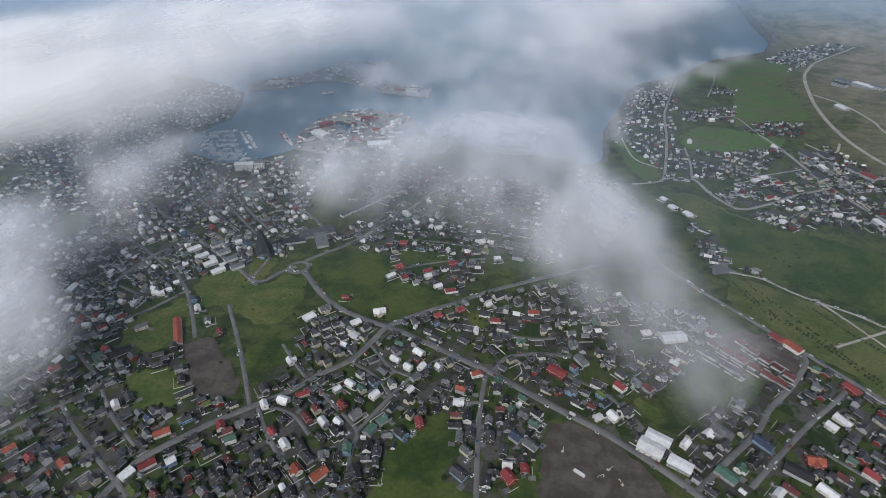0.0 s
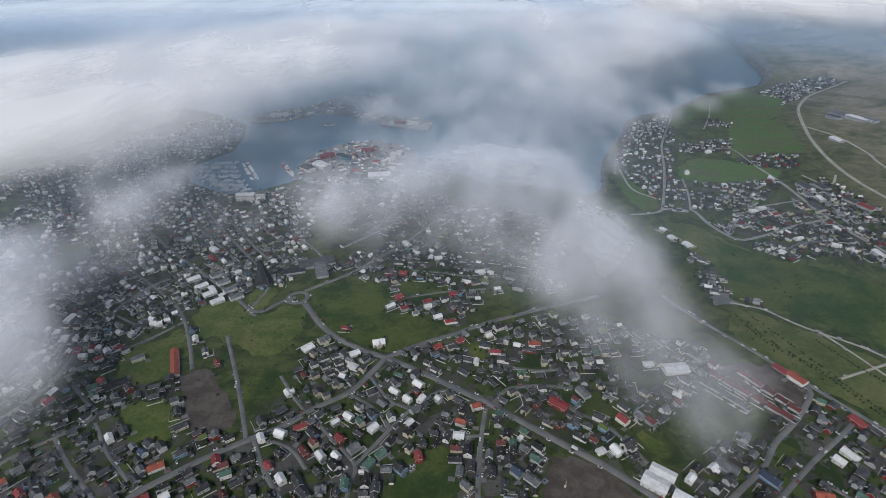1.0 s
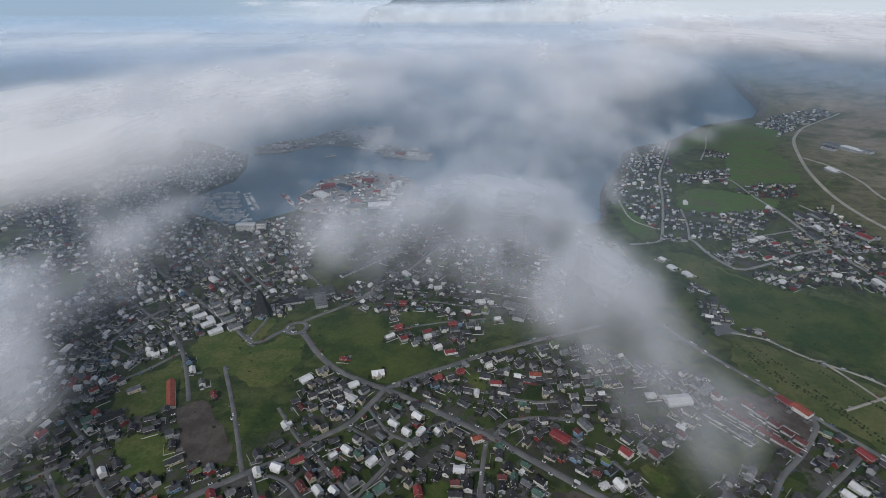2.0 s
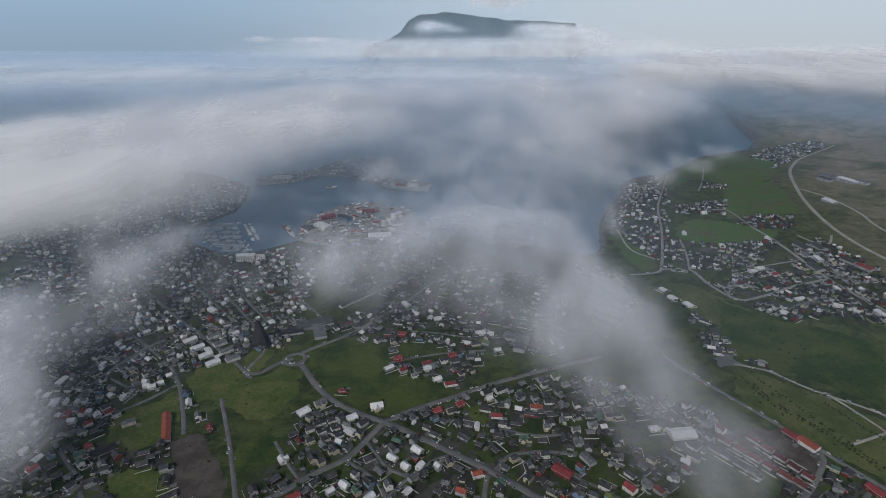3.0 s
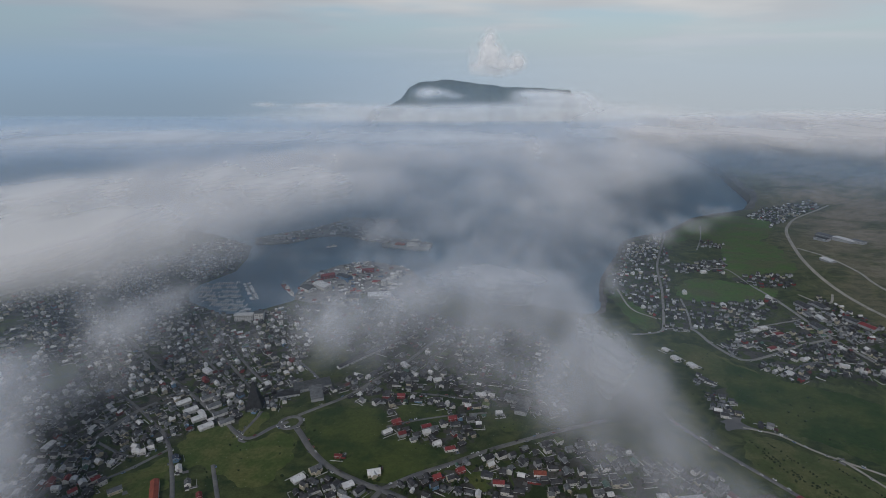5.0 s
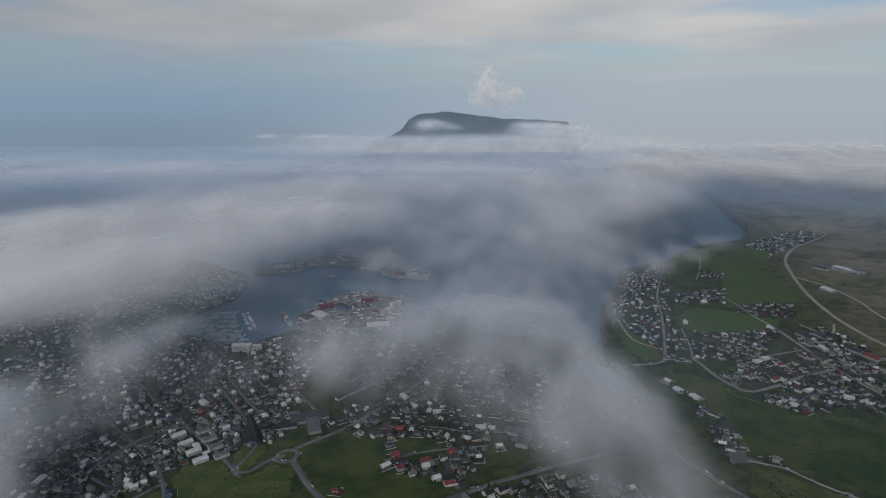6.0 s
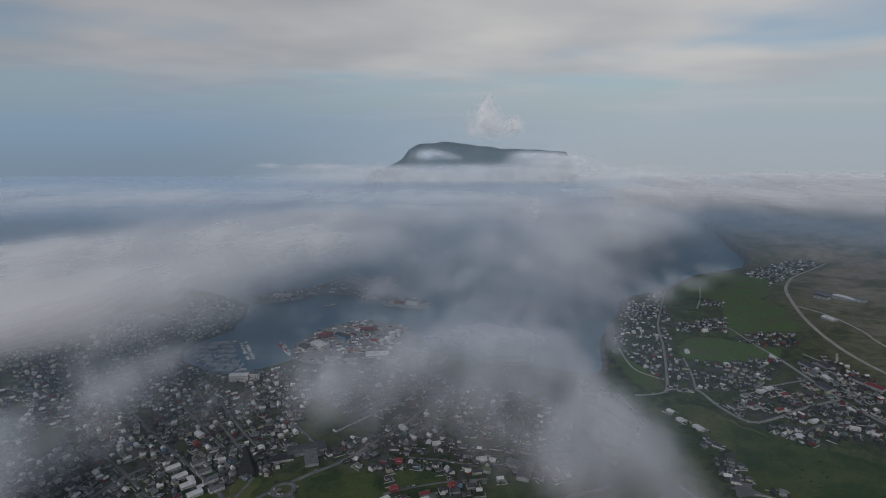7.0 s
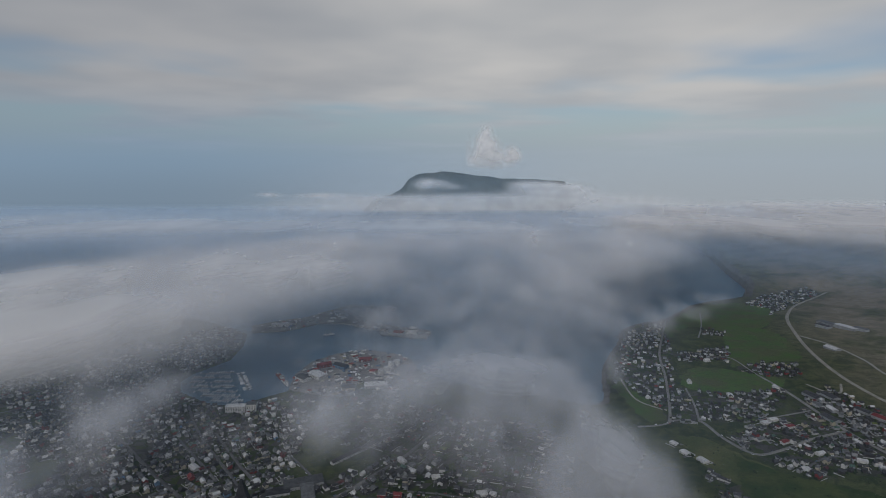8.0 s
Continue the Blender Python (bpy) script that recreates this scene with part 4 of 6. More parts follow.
def annex(l, w, pick):
    """The corner blocks of a flat-roofed garage or porch against the house: walls, then its roof slab."""
    long_, deep, high = 3.2 + 1.1 * (pick % 3), w * (0.45 + 0.12 * (pick % 2)), 2.5 + 0.2 * (pick % 2)
    if pick % 4 == 3:
        x0, y0 = -l / 2 + 0.8, w / 2 - 0.3
        x1, y1 = x0 + l * 0.45, w / 2 + 2.6
    else:
        x0, y0 = l / 2 - 0.2, -w / 2 + 0.5
        x1, y1 = x0 + long_, y0 + deep
    return (x0, y0, -2.5, x1, y1, high), (x0 - 0.2, y0 - 0.2, high, x1 + 0.25, y1 + 0.2, high + 0.22)


def has_annex(shape, x, y):
    pick = int(abs(x * 7.3 + y * 3.1))
    return pick if shape not in ("shed", "hall", "row") and pick % 5 < 3 else None


def house(shape, roof, wall, x, y, turn, detail, size=1.0, kind_word="house", label=""):
    """One house at (x, y), its ridge turned by that many degrees; detail 2: with windows and door, 3: with panes too."""
    l, w, hgt, rise, wing = SHAPES[shape]
    key = (shape, round(size, 1))
    vw, fw, vr, fr = shared(("shell",) + key, lambda: house_shell(l * key[1], w * key[1], hgt, rise * key[1], wing=wing))
    walls = shared(("walls", wall) + key, lambda: mesh_of("wall", vw, fw, [WALLS[wall]]))
    roofs = shared(("roof", roof, wall) + key, lambda: roof_mesh(vr, fr, roof, wall))
    r = radians(turn)
    ends = [(x + math.cos(r) * e * l / 2, y + math.sin(r) * e * l / 2) for e in (-1, 0, 1)]
    z = float(np.mean(ground_height([e[0] for e in ends], [e[1] for e in ends]))) + 0.3
    root = new(kind_word)
    root.matrix_basis = pose(x, y, z, 0, 0, turn)
    tagged(root, label or f"{wall} {'two-storey' if hgt > 4.3 else 'low'} timber house with a {roof} gabled roof", kind_word, group="houses of the town")
    child("wall", walls, root)
    child("roof", roofs, root)
    if shape not in ("shed", "hall", "row"):
        stack = shared("chimney", lambda: mesh_of("chimney", *block(-0.4, -0.4, -1.0, 0.4, 0.4, 1.1), [CONCRETE]))
        child("chimney", stack, root, pose(l * key[1] * 0.18, 0.2, hgt + rise * key[1]))
    pick = has_annex(shape, x, y)
    if pick is not None:
        low, top = shared(("annex", pick % 12) + key, lambda: annex(l * key[1], w * key[1], pick))
        child("annex", shared(("annex_wall", wall, pick % 12) + key, lambda: mesh_of("annex", *block(*low), [WALLS[wall]])), root)
        child("annex_roof", shared(("annex_roof", pick % 12) + key, lambda: mesh_of("annex_roof", *block(*top), [ROOFS["dark grey" if pick % 3 else "grey"]])), root)
    if detail > 1 and shape != "shed":
        pane = shared("pane", frame_window)
        glass = shared("glass", lambda: mesh_of("pane", *block(-0.56, -0.075, 0.09, 0.56, -0.052, 1.21), [GLASS]))
        door = shared("door", lambda: mesh_of("door", *block(-0.5, -0.08, -0.3, 0.5, 0.1, 2.0), [WALLS["red"]]))
        b, a = w * key[1] / 2, l * key[1] / 2
        spots = [pose(sx * 2 * a, -b, 1.0) for sx in (-0.3, 0.3)] + [pose(sx * 2 * a, b, 1.0, 0, 0, 180) for sx in (-0.3, 0.3)]
        for spot in spots + [pose(a, 0, max(1.0, hgt - 1.6), 0, 0, 90), pose(-a, 0, max(1.0, hgt - 1.6), 0, 0, -90)]:
            window = child("window", pane, root, spot)
            if detail > 2:
                child("pane", glass, window)
        child("door", door, root, pose(0.2, b, 0.3, 0, 0, 180))
    return root


# where houses may stand: off the streets and the open fields, and clear of each other
rng = random.Random(7)
LINE_POINTS = np.concatenate([line for _, line in LINES])
LINE_HALF = np.concatenate([np.full(len(line), w / 2) for w, line in LINES])
LINE_WAY = np.concatenate([np.gradient(line, axis=0) for _, line in LINES])
TAKEN = {}


def clear(x, y, r, roads=True):
    if roads:
        d = np.hypot(LINE_POINTS[:, 0] - x, LINE_POINTS[:, 1] - y) - LINE_HALF
        if d.min() < r * 0.72:
            return False
    cx, cy = int(x // 24), int(y // 24)
    for i in (-1, 0, 1):
        for j in (-1, 0, 1):
            for (px, py, pr) in TAKEN.get((cx + i, cy + j), ()):
                if math.hypot(px - x, py - y) < (pr + r) * 0.86:
                    return False
    return True


def take(x, y, r):
    TAKEN.setdefault((int(x // 24), int(y // 24)), []).append((x, y, r))


def street_turn(x, y):
    k = int(np.argmin(np.hypot(LINE_POINTS[:, 0] - x, LINE_POINTS[:, 1] - y)))
    return math.degrees(math.atan2(LINE_WAY[k, 1], LINE_WAY[k, 0]))


ROOF_MIX = ["dark grey"] * 30 + ["grey"] * 6 + ["white"] * 2 + ["dull red"] * 2 + ["green"] + ["turf"]
PALE_MIX = ["dark grey"] * 12 + ["grey"] * 9 + ["white"] * 5 + ["dull red"] + ["green"]
DARK_WALLS = ["white"] * 2 + ["black"] * 6 + ["grey"] * 8 + ["red"] + ["cream"] * 2
WALL_MIX = ["white"] * 4 + ["black"] * 8 + ["grey"] * 6 + ["red"] + ["cream"] * 2 + ["blue"]

PALE_WALLS = ["white"] * 7 + ["grey"] * 6 + ["cream"] * 3 + ["black"] * 4 + ["blue", "red"]

FIELD_POLYS = [poly for _, poly in FIELDS]
SMALL = {"old_town": 0.82, "harbour_side": 0.82, "far_west": 0.86, "bay_village": 0.75, "bay_slope": 0.75, "bay_terrace": 0.75, "bay_lower": 0.8, "bay_top": 0.75, "far_village": 0.8, "ridge": 0.92, "fog_town": 0.9}
DIM = ("bay_village", "bay_slope", "bay_terrace", "bay_lower", "bay_top", "far_village", "east_estate", "fog_south", "fog_side", "fog_town")
SPOTS = []
for x, y, turn, shape, roof, wall, size in HOMES:
    turn = street_turn(x, y) if turn is None else turn
    take(x, y, SHAPES[shape][0] * size * 0.52)
    SPOTS.append((math.hypot(x, y) - 250, x, y, shape, turn, roof, wall, size))
for name, poly in QUARTERS:
    xs, ys = [p[0] for p in poly], [p[1] for p in poly]
    area = abs(sum(a[0] * b[1] - a[1] * b[0] for a, b in zip(poly, poly[1:] + poly[:1]))) / 2
    size = SMALL.get(name, 0.95)
    old = name in ("old_town", "far_west", "harbour_side")
    count = int(area / ((28 if old else 55) * size * size))
    spots_x = np.array([rng.uniform(min(xs), max(xs)) for _ in range(count)])
    spots_y = np.array([rng.uniform(min(ys), max(ys)) for _ in range(count)])
    good = in_polygon(spots_x, spots_y, poly) & (shore_distance(spots_x, spots_y) > 12)
    for f in FIELD_POLYS:
        good &= ~in_polygon(spots_x, spots_y, f)
    for x, y in zip(spots_x[good].tolist(), spots_y[good].tolist()):
        shape = rng.choice(["cottage"] * 4 + ["house"] * 4 + ["winged"] * 3 + ["tall"] * 2 + ["long"] * 2 + ["low", "shed", "shed"])
        s = round(size * rng.uniform(0.85, 1.12), 1)
        r = (SHAPES[shape][0] + SHAPES[shape][1]) / (1.6 if name == "fog_town" else 2.15 if old else 2.3 if name.startswith(("bay", "far")) else 2.55) * s
        gap = math.sin(x / 37 + 1) * math.cos(y / 41) + 0.5 * math.sin((x + y) / 19)
        if name not in ("west_end", "centre", "south", "south_lane") and gap > (0.6 if name.startswith("bay") else 0.8):
            continue
        if clear(x, y, r):
            take(x, y, r)
            SPOTS.append((math.hypot(x, y), x, y, shape, street_turn(x, y) + rng.choice((0, 0, 90)) + rng.uniform(-5, 5), rng.choice(PALE_MIX if name in ("old_town", "far_west", "harbour_side", "bay_village", "far_village") else ROOF_MIX), rng.choice(DARK_WALLS if name in DIM else PALE_WALLS if old else WALL_MIX), s))
SPOTS.sort()
SPOT_Z = ground_height([q[1] for q in SPOTS], [q[2] for q in SPOTS]).tolist()
NEAR = 300
far_v, far_f = {}, {}


def far_piece(word, m, v, f):
    vs, fs = far_v.setdefault(word, []), far_f.setdefault(word, [])
    k = len(vs)
    vs += [tuple(m @ Vector(p)) for p in v]
    fs += [tuple(k + j for j in q) for q in f]


for i, (away, x, y, shape, turn, roof, wall, size) in enumerate(SPOTS):
    if i < NEAR:
        house(shape, roof, wall, x, y, turn, 3 if i < 130 else 2, size)
        continue
    l, w, hgt, rise, wing = SHAPES[shape]
    vw, fw, vr, fr = shared(("shell", shape, round(size, 1)), lambda: house_shell(l * size, w * size, hgt, rise * size, wing=wing))
    m = pose(x, y, SPOT_Z[i] + 0.3, 0, 0, turn)
    far_piece(("wall", wall), m, vw, fw)
    if wall == "grey" or away > 800:
        far_piece(("roof", roof), m, vr, fr)
    else:
        far_piece(("roof", roof), m, vr, [q for k, q in enumerate(fr) if k % 6 < 2])
        far_piece(("trim", "white"), m, vr, [q for k, q in enumerate(fr) if k % 6 > 1])
    pick = has_annex(shape, x, y)
    if pick is not None and away < 1300:
        low, top = annex(l * size, w * size, pick)
        far_piece(("wall", wall), m, *block(*low))
        far_piece(("roof", "dark grey" if pick % 3 else "grey"), m, *block(*top))
    if away < 1080:
        for sx in (-0.6, 0.6):
            for sy in (-1, 1):
                far_piece(("window", "white"), m, *block(sx * l * size / 2 - 0.7, sy * w * size / 2 - 0.06, 0.9, sx * l * size / 2 + 0.7, sy * w * size / 2 + 0.06, 2.3))
far_houses = tagged(new("far_houses"), "far rows of small gabled houses on the slopes round the bay", "houses", kind="stuff")
for word in far_v:
    child(word[0], mesh_of(word[0], far_v[word], far_f[word], [{"wall": WALLS, "roof": ROOFS, "window": {"white": GLASS}, "trim": {"white": TRIM}}[word[0]][word[1]]]), far_houses)


# ---------------------------------------------------------------- garden bushes, hedges, trees, drives, fences
def lump(seed):
    """A leafy clump: a few uneven lobes of small facets."""
    local = random.Random(seed)
    verts, faces = [], []
    for _ in range(4):
        bm = bmesh.new()
        bmesh.ops.create_icosphere(bm, subdivisions=1, radius=1.0)
        cx, cy, cz, r = local.uniform(-0.6, 0.6), local.uniform(-0.6, 0.6), local.uniform(0.3, 0.9), local.uniform(0.45, 0.8)
        k = len(verts)
        verts += [(cx + v.co.x * r * local.uniform(0.6, 1.25), cy + v.co.y * r * local.uniform(0.6, 1.25), cz + v.co.z * r * local.uniform(0.6, 1.2)) for v in bm.verts]
        faces += [tuple(k + v.index for v in f.verts) for f in bm.faces]
        bm.free()
    return np.array(verts), np.array(faces)


LUMPS = [lump(s) for s in range(6)]


def bushes(name, label, places):
    """Many clumps as one mesh; places: x, y, radius, height."""
    verts, faces, k = [], [], 0
    places = np.array(places)
    zs = np.maximum(ground_height(places[:, 0], places[:, 1]), 0)
    for i, ((x, y, r, h), z) in enumerate(zip(places, zs)):
        v, f = LUMPS[i % 6]
        a = i * 2.4
        c, s = math.cos(a) * r, math.sin(a) * r
        verts.append(np.column_stack([x + v[:, 0] * c - v[:, 1] * s, y + v[:, 0] * s + v[:, 1] * c, z + v[:, 2] * h]))
        faces.append(f + k)
        k += len(v)
    return tagged(new(name, mesh_of(name, np.concatenate(verts), np.concatenate(faces), [LEAF])), label, "bushes", kind="stuff")


places = []
for away, x, y, shape, turn, roof, wall, size in SPOTS:
    for _ in range(rng.choice((1, 2, 3, 4)) if y < 1250 else rng.choice((0, 1, 1))):
        a, d = rng.uniform(0, 6.28), rng.uniform(6.5, 12) * max(size, 0.75)
        px, py = x + math.cos(a) * d, y + math.sin(a) * d
        if clear(px, py, 1.2):
            r = rng.uniform(1.1, 3.0)
            places.append((px, py, r, r * rng.uniform(0.8, 1.6)))
bushes("garden_bushes", "dark green garden bushes and small trees between the houses", places)
hedge = []
for row in ([(424, 630), (433, 567), (471, 490), (495, 418)], [(502, 567), (517, 518), (536, 477)], [(446, 622), (468, 536), (482, 487)], [(431, 614), (440, 563), (477, 489), (501, 421)],
            [(567, 540), (587, 502), (602, 473)]):
    for x, y in smooth_line(row, 4.5):
        if rng.random() < 0.8:
            hedge.append((x + rng.uniform(-0.6, 0.6), y + rng.uniform(-0.6, 0.6), rng.uniform(1.1, 1.9), rng.uniform(1.0, 2.0)))
bushes("hedge_rows", "dotted rows of dark planted shrubs across the green slope", hedge)
scrub = []
for _ in range(1600):
    x, y = rng.uniform(-320, 840), rng.uniform(450, 1150)
    if y < 1080 and clear(x, y, 2.0) and rng.random() < 0.5 + 0.5 * math.sin(x / 31) * math.cos(y / 43):
        r = rng.uniform(0.8, 2.2)
        scrub.append((x, y, r, r * rng.uniform(0.6, 1.2)))
bushes("hillside_scrub", "loose dark scrub and gorse on open ground", scrub)

yards = {"drive": ([], []), "fence": ([], [])}
for i, (away, x, y, shape, turn, roof, wall, size) in enumerate(SPOTS):
    if y > 1030 or shape == "shed":
        continue
    l, w = SHAPES[shape][0] * size, SHAPES[shape][1] * size
    m = pose(x, y, 0, 0, 0, turn)
    if rng.random() < 0.75:
        side = rng.choice((-1, 1))
        corners = [m @ Vector((cx, cy, 0)) for cx, cy in ((l / 2 - 1, side * w / 2), (l / 2 + 4, side * w / 2), (l / 2 + 4.5, side * (w / 2 + 7)), (l / 2 - 1.5, side * (w / 2 + 7)))]
        vs, fs = yards["drive"]
        k = len(vs)
        vs += [(c.x, c.y, 0.34) for c in corners]
        fs.append((k, k + 1, k + 2, k + 3) if side > 0 else (k + 3, k + 2, k + 1, k))
    if shape not in ("hall", "row") and rng.random() < 0.8:
        side = rng.choice((-1, 1))
        a, b = l / 2 + rng.uniform(3, 5), w / 2 + rng.uniform(4, 6)
        for (ax, ay), (bx, by) in (((-a, side * b), (a, side * b)), ((a, side * b), (a, -side * b * 0.3)))[:rng.choice((1, 2))]:
            p, q = m @ Vector((ax, ay, 0)), m @ Vector((bx, by, 0))
            if not (clear(p.x, p.y, 1.0) and clear(q.x, q.y, 1.0)):
                continue
            nx, ny = (q - p).normalized().y * 0.12, -(q - p).normalized().x * 0.12
            vs, fs = yards["fence"]
            k = len(vs)
            for c in (p, q):
                g = 0.0
                vs += [(c.x - nx, c.y - ny, g - 0.3), (c.x + nx, c.y + ny, g - 0.3), (c.x + nx, c.y + ny, g + 1.1), (c.x - nx, c.y - ny, g + 1.1)]
            fs += [(k, k + 4, k + 7, k + 3), (k + 1, k + 2, k + 6, k + 5), (k + 3, k + 7, k + 6, k + 2)]
for vs, _ in yards.values():
    low = ground_height([v[0] for v in vs], [v[1] for v in vs])
    vs[:] = [(x, y, z + g) for (x, y, z), g in zip(vs, low)]
tagged(new("drives", mesh_of("drives", *yards["drive"], [ASPHALT])), "grey paved drives and yards beside the houses", "paving", kind="stuff")
tagged(new("garden_fences", mesh_of("garden_fences", *yards["fence"], [WALLS["white"]])), "pale garden walls and fences round the plots", "fence", kind="stuff")

# ---------------------------------------------------------------- large buildings
def hall(name, label, x, y, turn, l, w, h, rise, roof, wall, category="building", z=None, windows=0):
    """A large building: walls, a low-pitched roof slab with eaves, and rows of windows along both sides."""
    vw, fw, vr, fr = house_shell(l, w, h, rise, 0.6)
    root = tagged(new(name), label, category)
    root.matrix_basis = pose(x, y, drape(x, y, 0.3) if z is None else z, 0, 0, turn)
    child("wall", mesh_of("wall", vw, fw, [WALLS[wall]]), root)
    child("roof", mesh_of("roof", vr, fr, [ROOFS[roof]]), root)
    pane = shared(("wide_pane",), lambda: frame_window(2.2, 1.5))
    for row in range(max(1, int(h // 3.4)) if windows else 0):
        for i in range(windows):
            px = (i + 0.5) / windows * l - l / 2
            child("window", pane, root, pose(px, -w / 2, 1.0 + row * 3.1))
            child("window", pane, root, pose(px, w / 2, 1.0 + row * 3.1, 0, 0, 180))
    return root


hall("workshop", "large white steel workshop hall beside the main road", 206, 338, -37, 24, 16, 5.8, 2.0, "white", "white", windows=4)
hall("workshop", "large white steel workshop hall beside the main road", 217, 349, -37, 24, 13, 5.8, 1.6, "white", "white", windows=4)
hall("workshop", "white-roofed workshop with dark yard beside the road", 228, 319, -37, 22, 12, 5.2, 1.0, "white", "grey", windows=3)
hall("apartment_block", "white four-storey apartment block above the marina", -432, 1083, 2, 40, 15, 13.8, 1.2, "white", "white", windows=8)
hall("apartment_block", "white four-storey apartment block above the marina", -400, 1088, 4, 19, 16, 16.1, 1.2, "grey", "white", windows=4)
hall("school", "grey flat-roofed school complex with several wings", -213, 779, 20, 59, 24, 5.8, 0.8, "grey", "grey", windows=9)
hall("school", "grey flat-roofed school complex with several wings", -200, 751, 108, 40, 19, 5.8, 0.8, "grey", "grey", windows=6)
hall("school", "grey flat-roofed school complex with several wings", -246, 756, 15, 35, 19, 4.6, 0.8, "dark grey", "grey", windows=5)
hall("hall_building", "pale blue-grey hall with a bent metal roof", 124, 718, 70, 40, 18, 6.9, 1.4, "grey", "grey", windows=5)
hall("hall_building", "pale blue-grey hall with a bent metal roof", 111, 740, 160, 24, 16, 5.8, 1.2, "grey", "grey", windows=3)
for x, y, l, w, roof in ((1205, 1628, 56, 26, "grey"), (1222, 1572, 60, 24, "white"), (1172, 1600, 40, 20, "dark grey"), (1244, 1545, 36, 18, "grey")):
    hall("hospital", "long grey flat-roofed building on the moor", x, y, -70, l, w, 8, 0.8, roof, "grey", windows=10)
for i in range(5):
    hall("terrace", "long dark terrace with pale roof strip in thin fog", -162 + i * 21, 864 + i * 23, 48, 60, 9, 5, 1.4, "grey" if i % 2 else "dark grey", "white", windows=7)


def church(x, y):
    """A church like a steep dark tent: four leaning copper faces rising to an off-centre point, over a low stone base."""
    root = tagged(new("church"), "dark copper church shaped like a steep pyramid", "church")
    root.matrix_basis = pose(x, y, drape(x, y, 0), 0, 0, 12)
    b = 12.0
    base = [(-b, -b, -2), (b, -b, -2), (b, b, -2), (-b, b, -2), (-b, -b, 3.2), (b, -b, 3.2), (b, b, 3.2), (-b, b, 3.2)]
    child("wall", mesh_of("wall", base, [(0, 1, 5, 4), (1, 2, 6, 5), (2, 3, 7, 6), (3, 0, 4, 7), (4, 5, 6, 7)], [WALLS["grey"]]), root)
    e = b + 1
    spire = [(-e, -e, 3.0), (e, -e, 3.0), (e, e, 3.0), (-e, e, 3.0), (-1.2, 4.0, 42), (1.2, 4.0, 42), (1.2, 6.0, 42), (-1.2, 6.0, 42), (0, -e, 8.5)]
    child("roof", mesh_of("roof", spire, [(0, 8, 4), (8, 1, 5), (8, 5, 4), (1, 2, 6, 5), (2, 3, 7, 6), (3, 0, 4, 7), (4, 5, 6, 7), (0, 3, 2, 1)], [ROOFS["dark grey"]]), root)
    child("window", mesh_of("window", *block(-3, -e - 0.2, 3.2, 3, -e + 0.4, 6.0), [GLASS]), root)


church(-288, 721)


# ---------------------------------------------------------------- harbour
def slab_of(name, label, points, z0, z1, material, category):
    """A quay: its outline raised from the sea bed, with a kerb along the edge."""
    n_ = len(points)
    cx, cy = sum(p[0] for p in points) / n_, sum(p[1] for p in points) / n_
    bm = bmesh.new()
    face = bm.faces.new([bm.verts.new((x, y, z1)) for x, y in points])
    if face.normal.z < 0 or sum(a[0] * b[1] - a[1] * b[0] for a, b in zip(points, points[1:] + points[:1])) < 0:
        face.normal_flip()
    inner = bmesh.ops.inset_individual(bm, faces=[face], thickness=1.2, depth=-0.25)
    rim = [e for e in bm.edges if len(e.link_faces) == 1]
    low = bmesh.ops.extrude_edge_only(bm, edges=rim)["geom"]
    for v in low:
        if isinstance(v, bmesh.types.BMVert):
            v.co.z = z0
    return tagged(part(name, bm, material), label, category, kind="structure")


OUTER = [(-590, 1637), (-491, 1654), (-404, 1736), (-322, 1736), (-226, 1677), (-144, 1637), (-35, 1605), (-29, 1650), (-150, 1708), (-217, 1745), (-260, 1822), (-160, 1918), (-160, 1945), (-345, 1975), (-399, 1896), (-460, 1812), (-541, 1770), (-614, 1708)]
slab_of("quay", "broad grey concrete outer quay and breakwater", OUTER, -8, 4.0, QUAY, "quay")
INNER = [(-352, 1196), (-362, 1282), (-340, 1374), (-288, 1434), (-211, 1471), (-128, 1436), (-81, 1392), (-62, 1336), (-70, 1230), (-110, 1165), (-200, 1150), (-300, 1170)]
slab_of("quay", "broad grey paved inner quay crowded with sheds", INNER, -8, 5.6, QUAY, "quay")
Q = 5.6
hall("warehouse", "long warehouse with a bright white metal roof on the quay", -151, 1206, 8, 54, 26, 8.0, 1.8, "white", "grey", z=Q, windows=6)
hall("warehouse", "grey gabled warehouse beside a white-roofed one", -213, 1193, 8, 30, 23, 6.9, 2.2, "grey", "cream", z=Q, windows=3)
hall("warehouse", "white-roofed fish hall on the inner quay", -300, 1266, -42, 46, 27, 9.2, 2.5, "white", "white", z=Q, windows=5)
hall("warehouse", "dark grey shed with pale gable on the quay", -332, 1250, -42, 35, 23, 8.0, 3.0, "grey", "white", z=Q, windows=3)
hall("warehouse", "red-roofed harbour building on the inner quay", -300, 1336, 30, 35, 16, 9.2, 2.2, "red", "red", z=Q, windows=4)
hall("warehouse", "red-roofed harbour building on the inner quay", -200, 1380, 10, 32, 14, 8.0, 2.2, "red", "red", z=Q, windows=4)
hall("warehouse", "blue-grey long shed with dark roof on the quay", -256, 1330, -35, 40, 19, 8.0, 2.0, "dark grey", "blue", z=Q, windows=4)
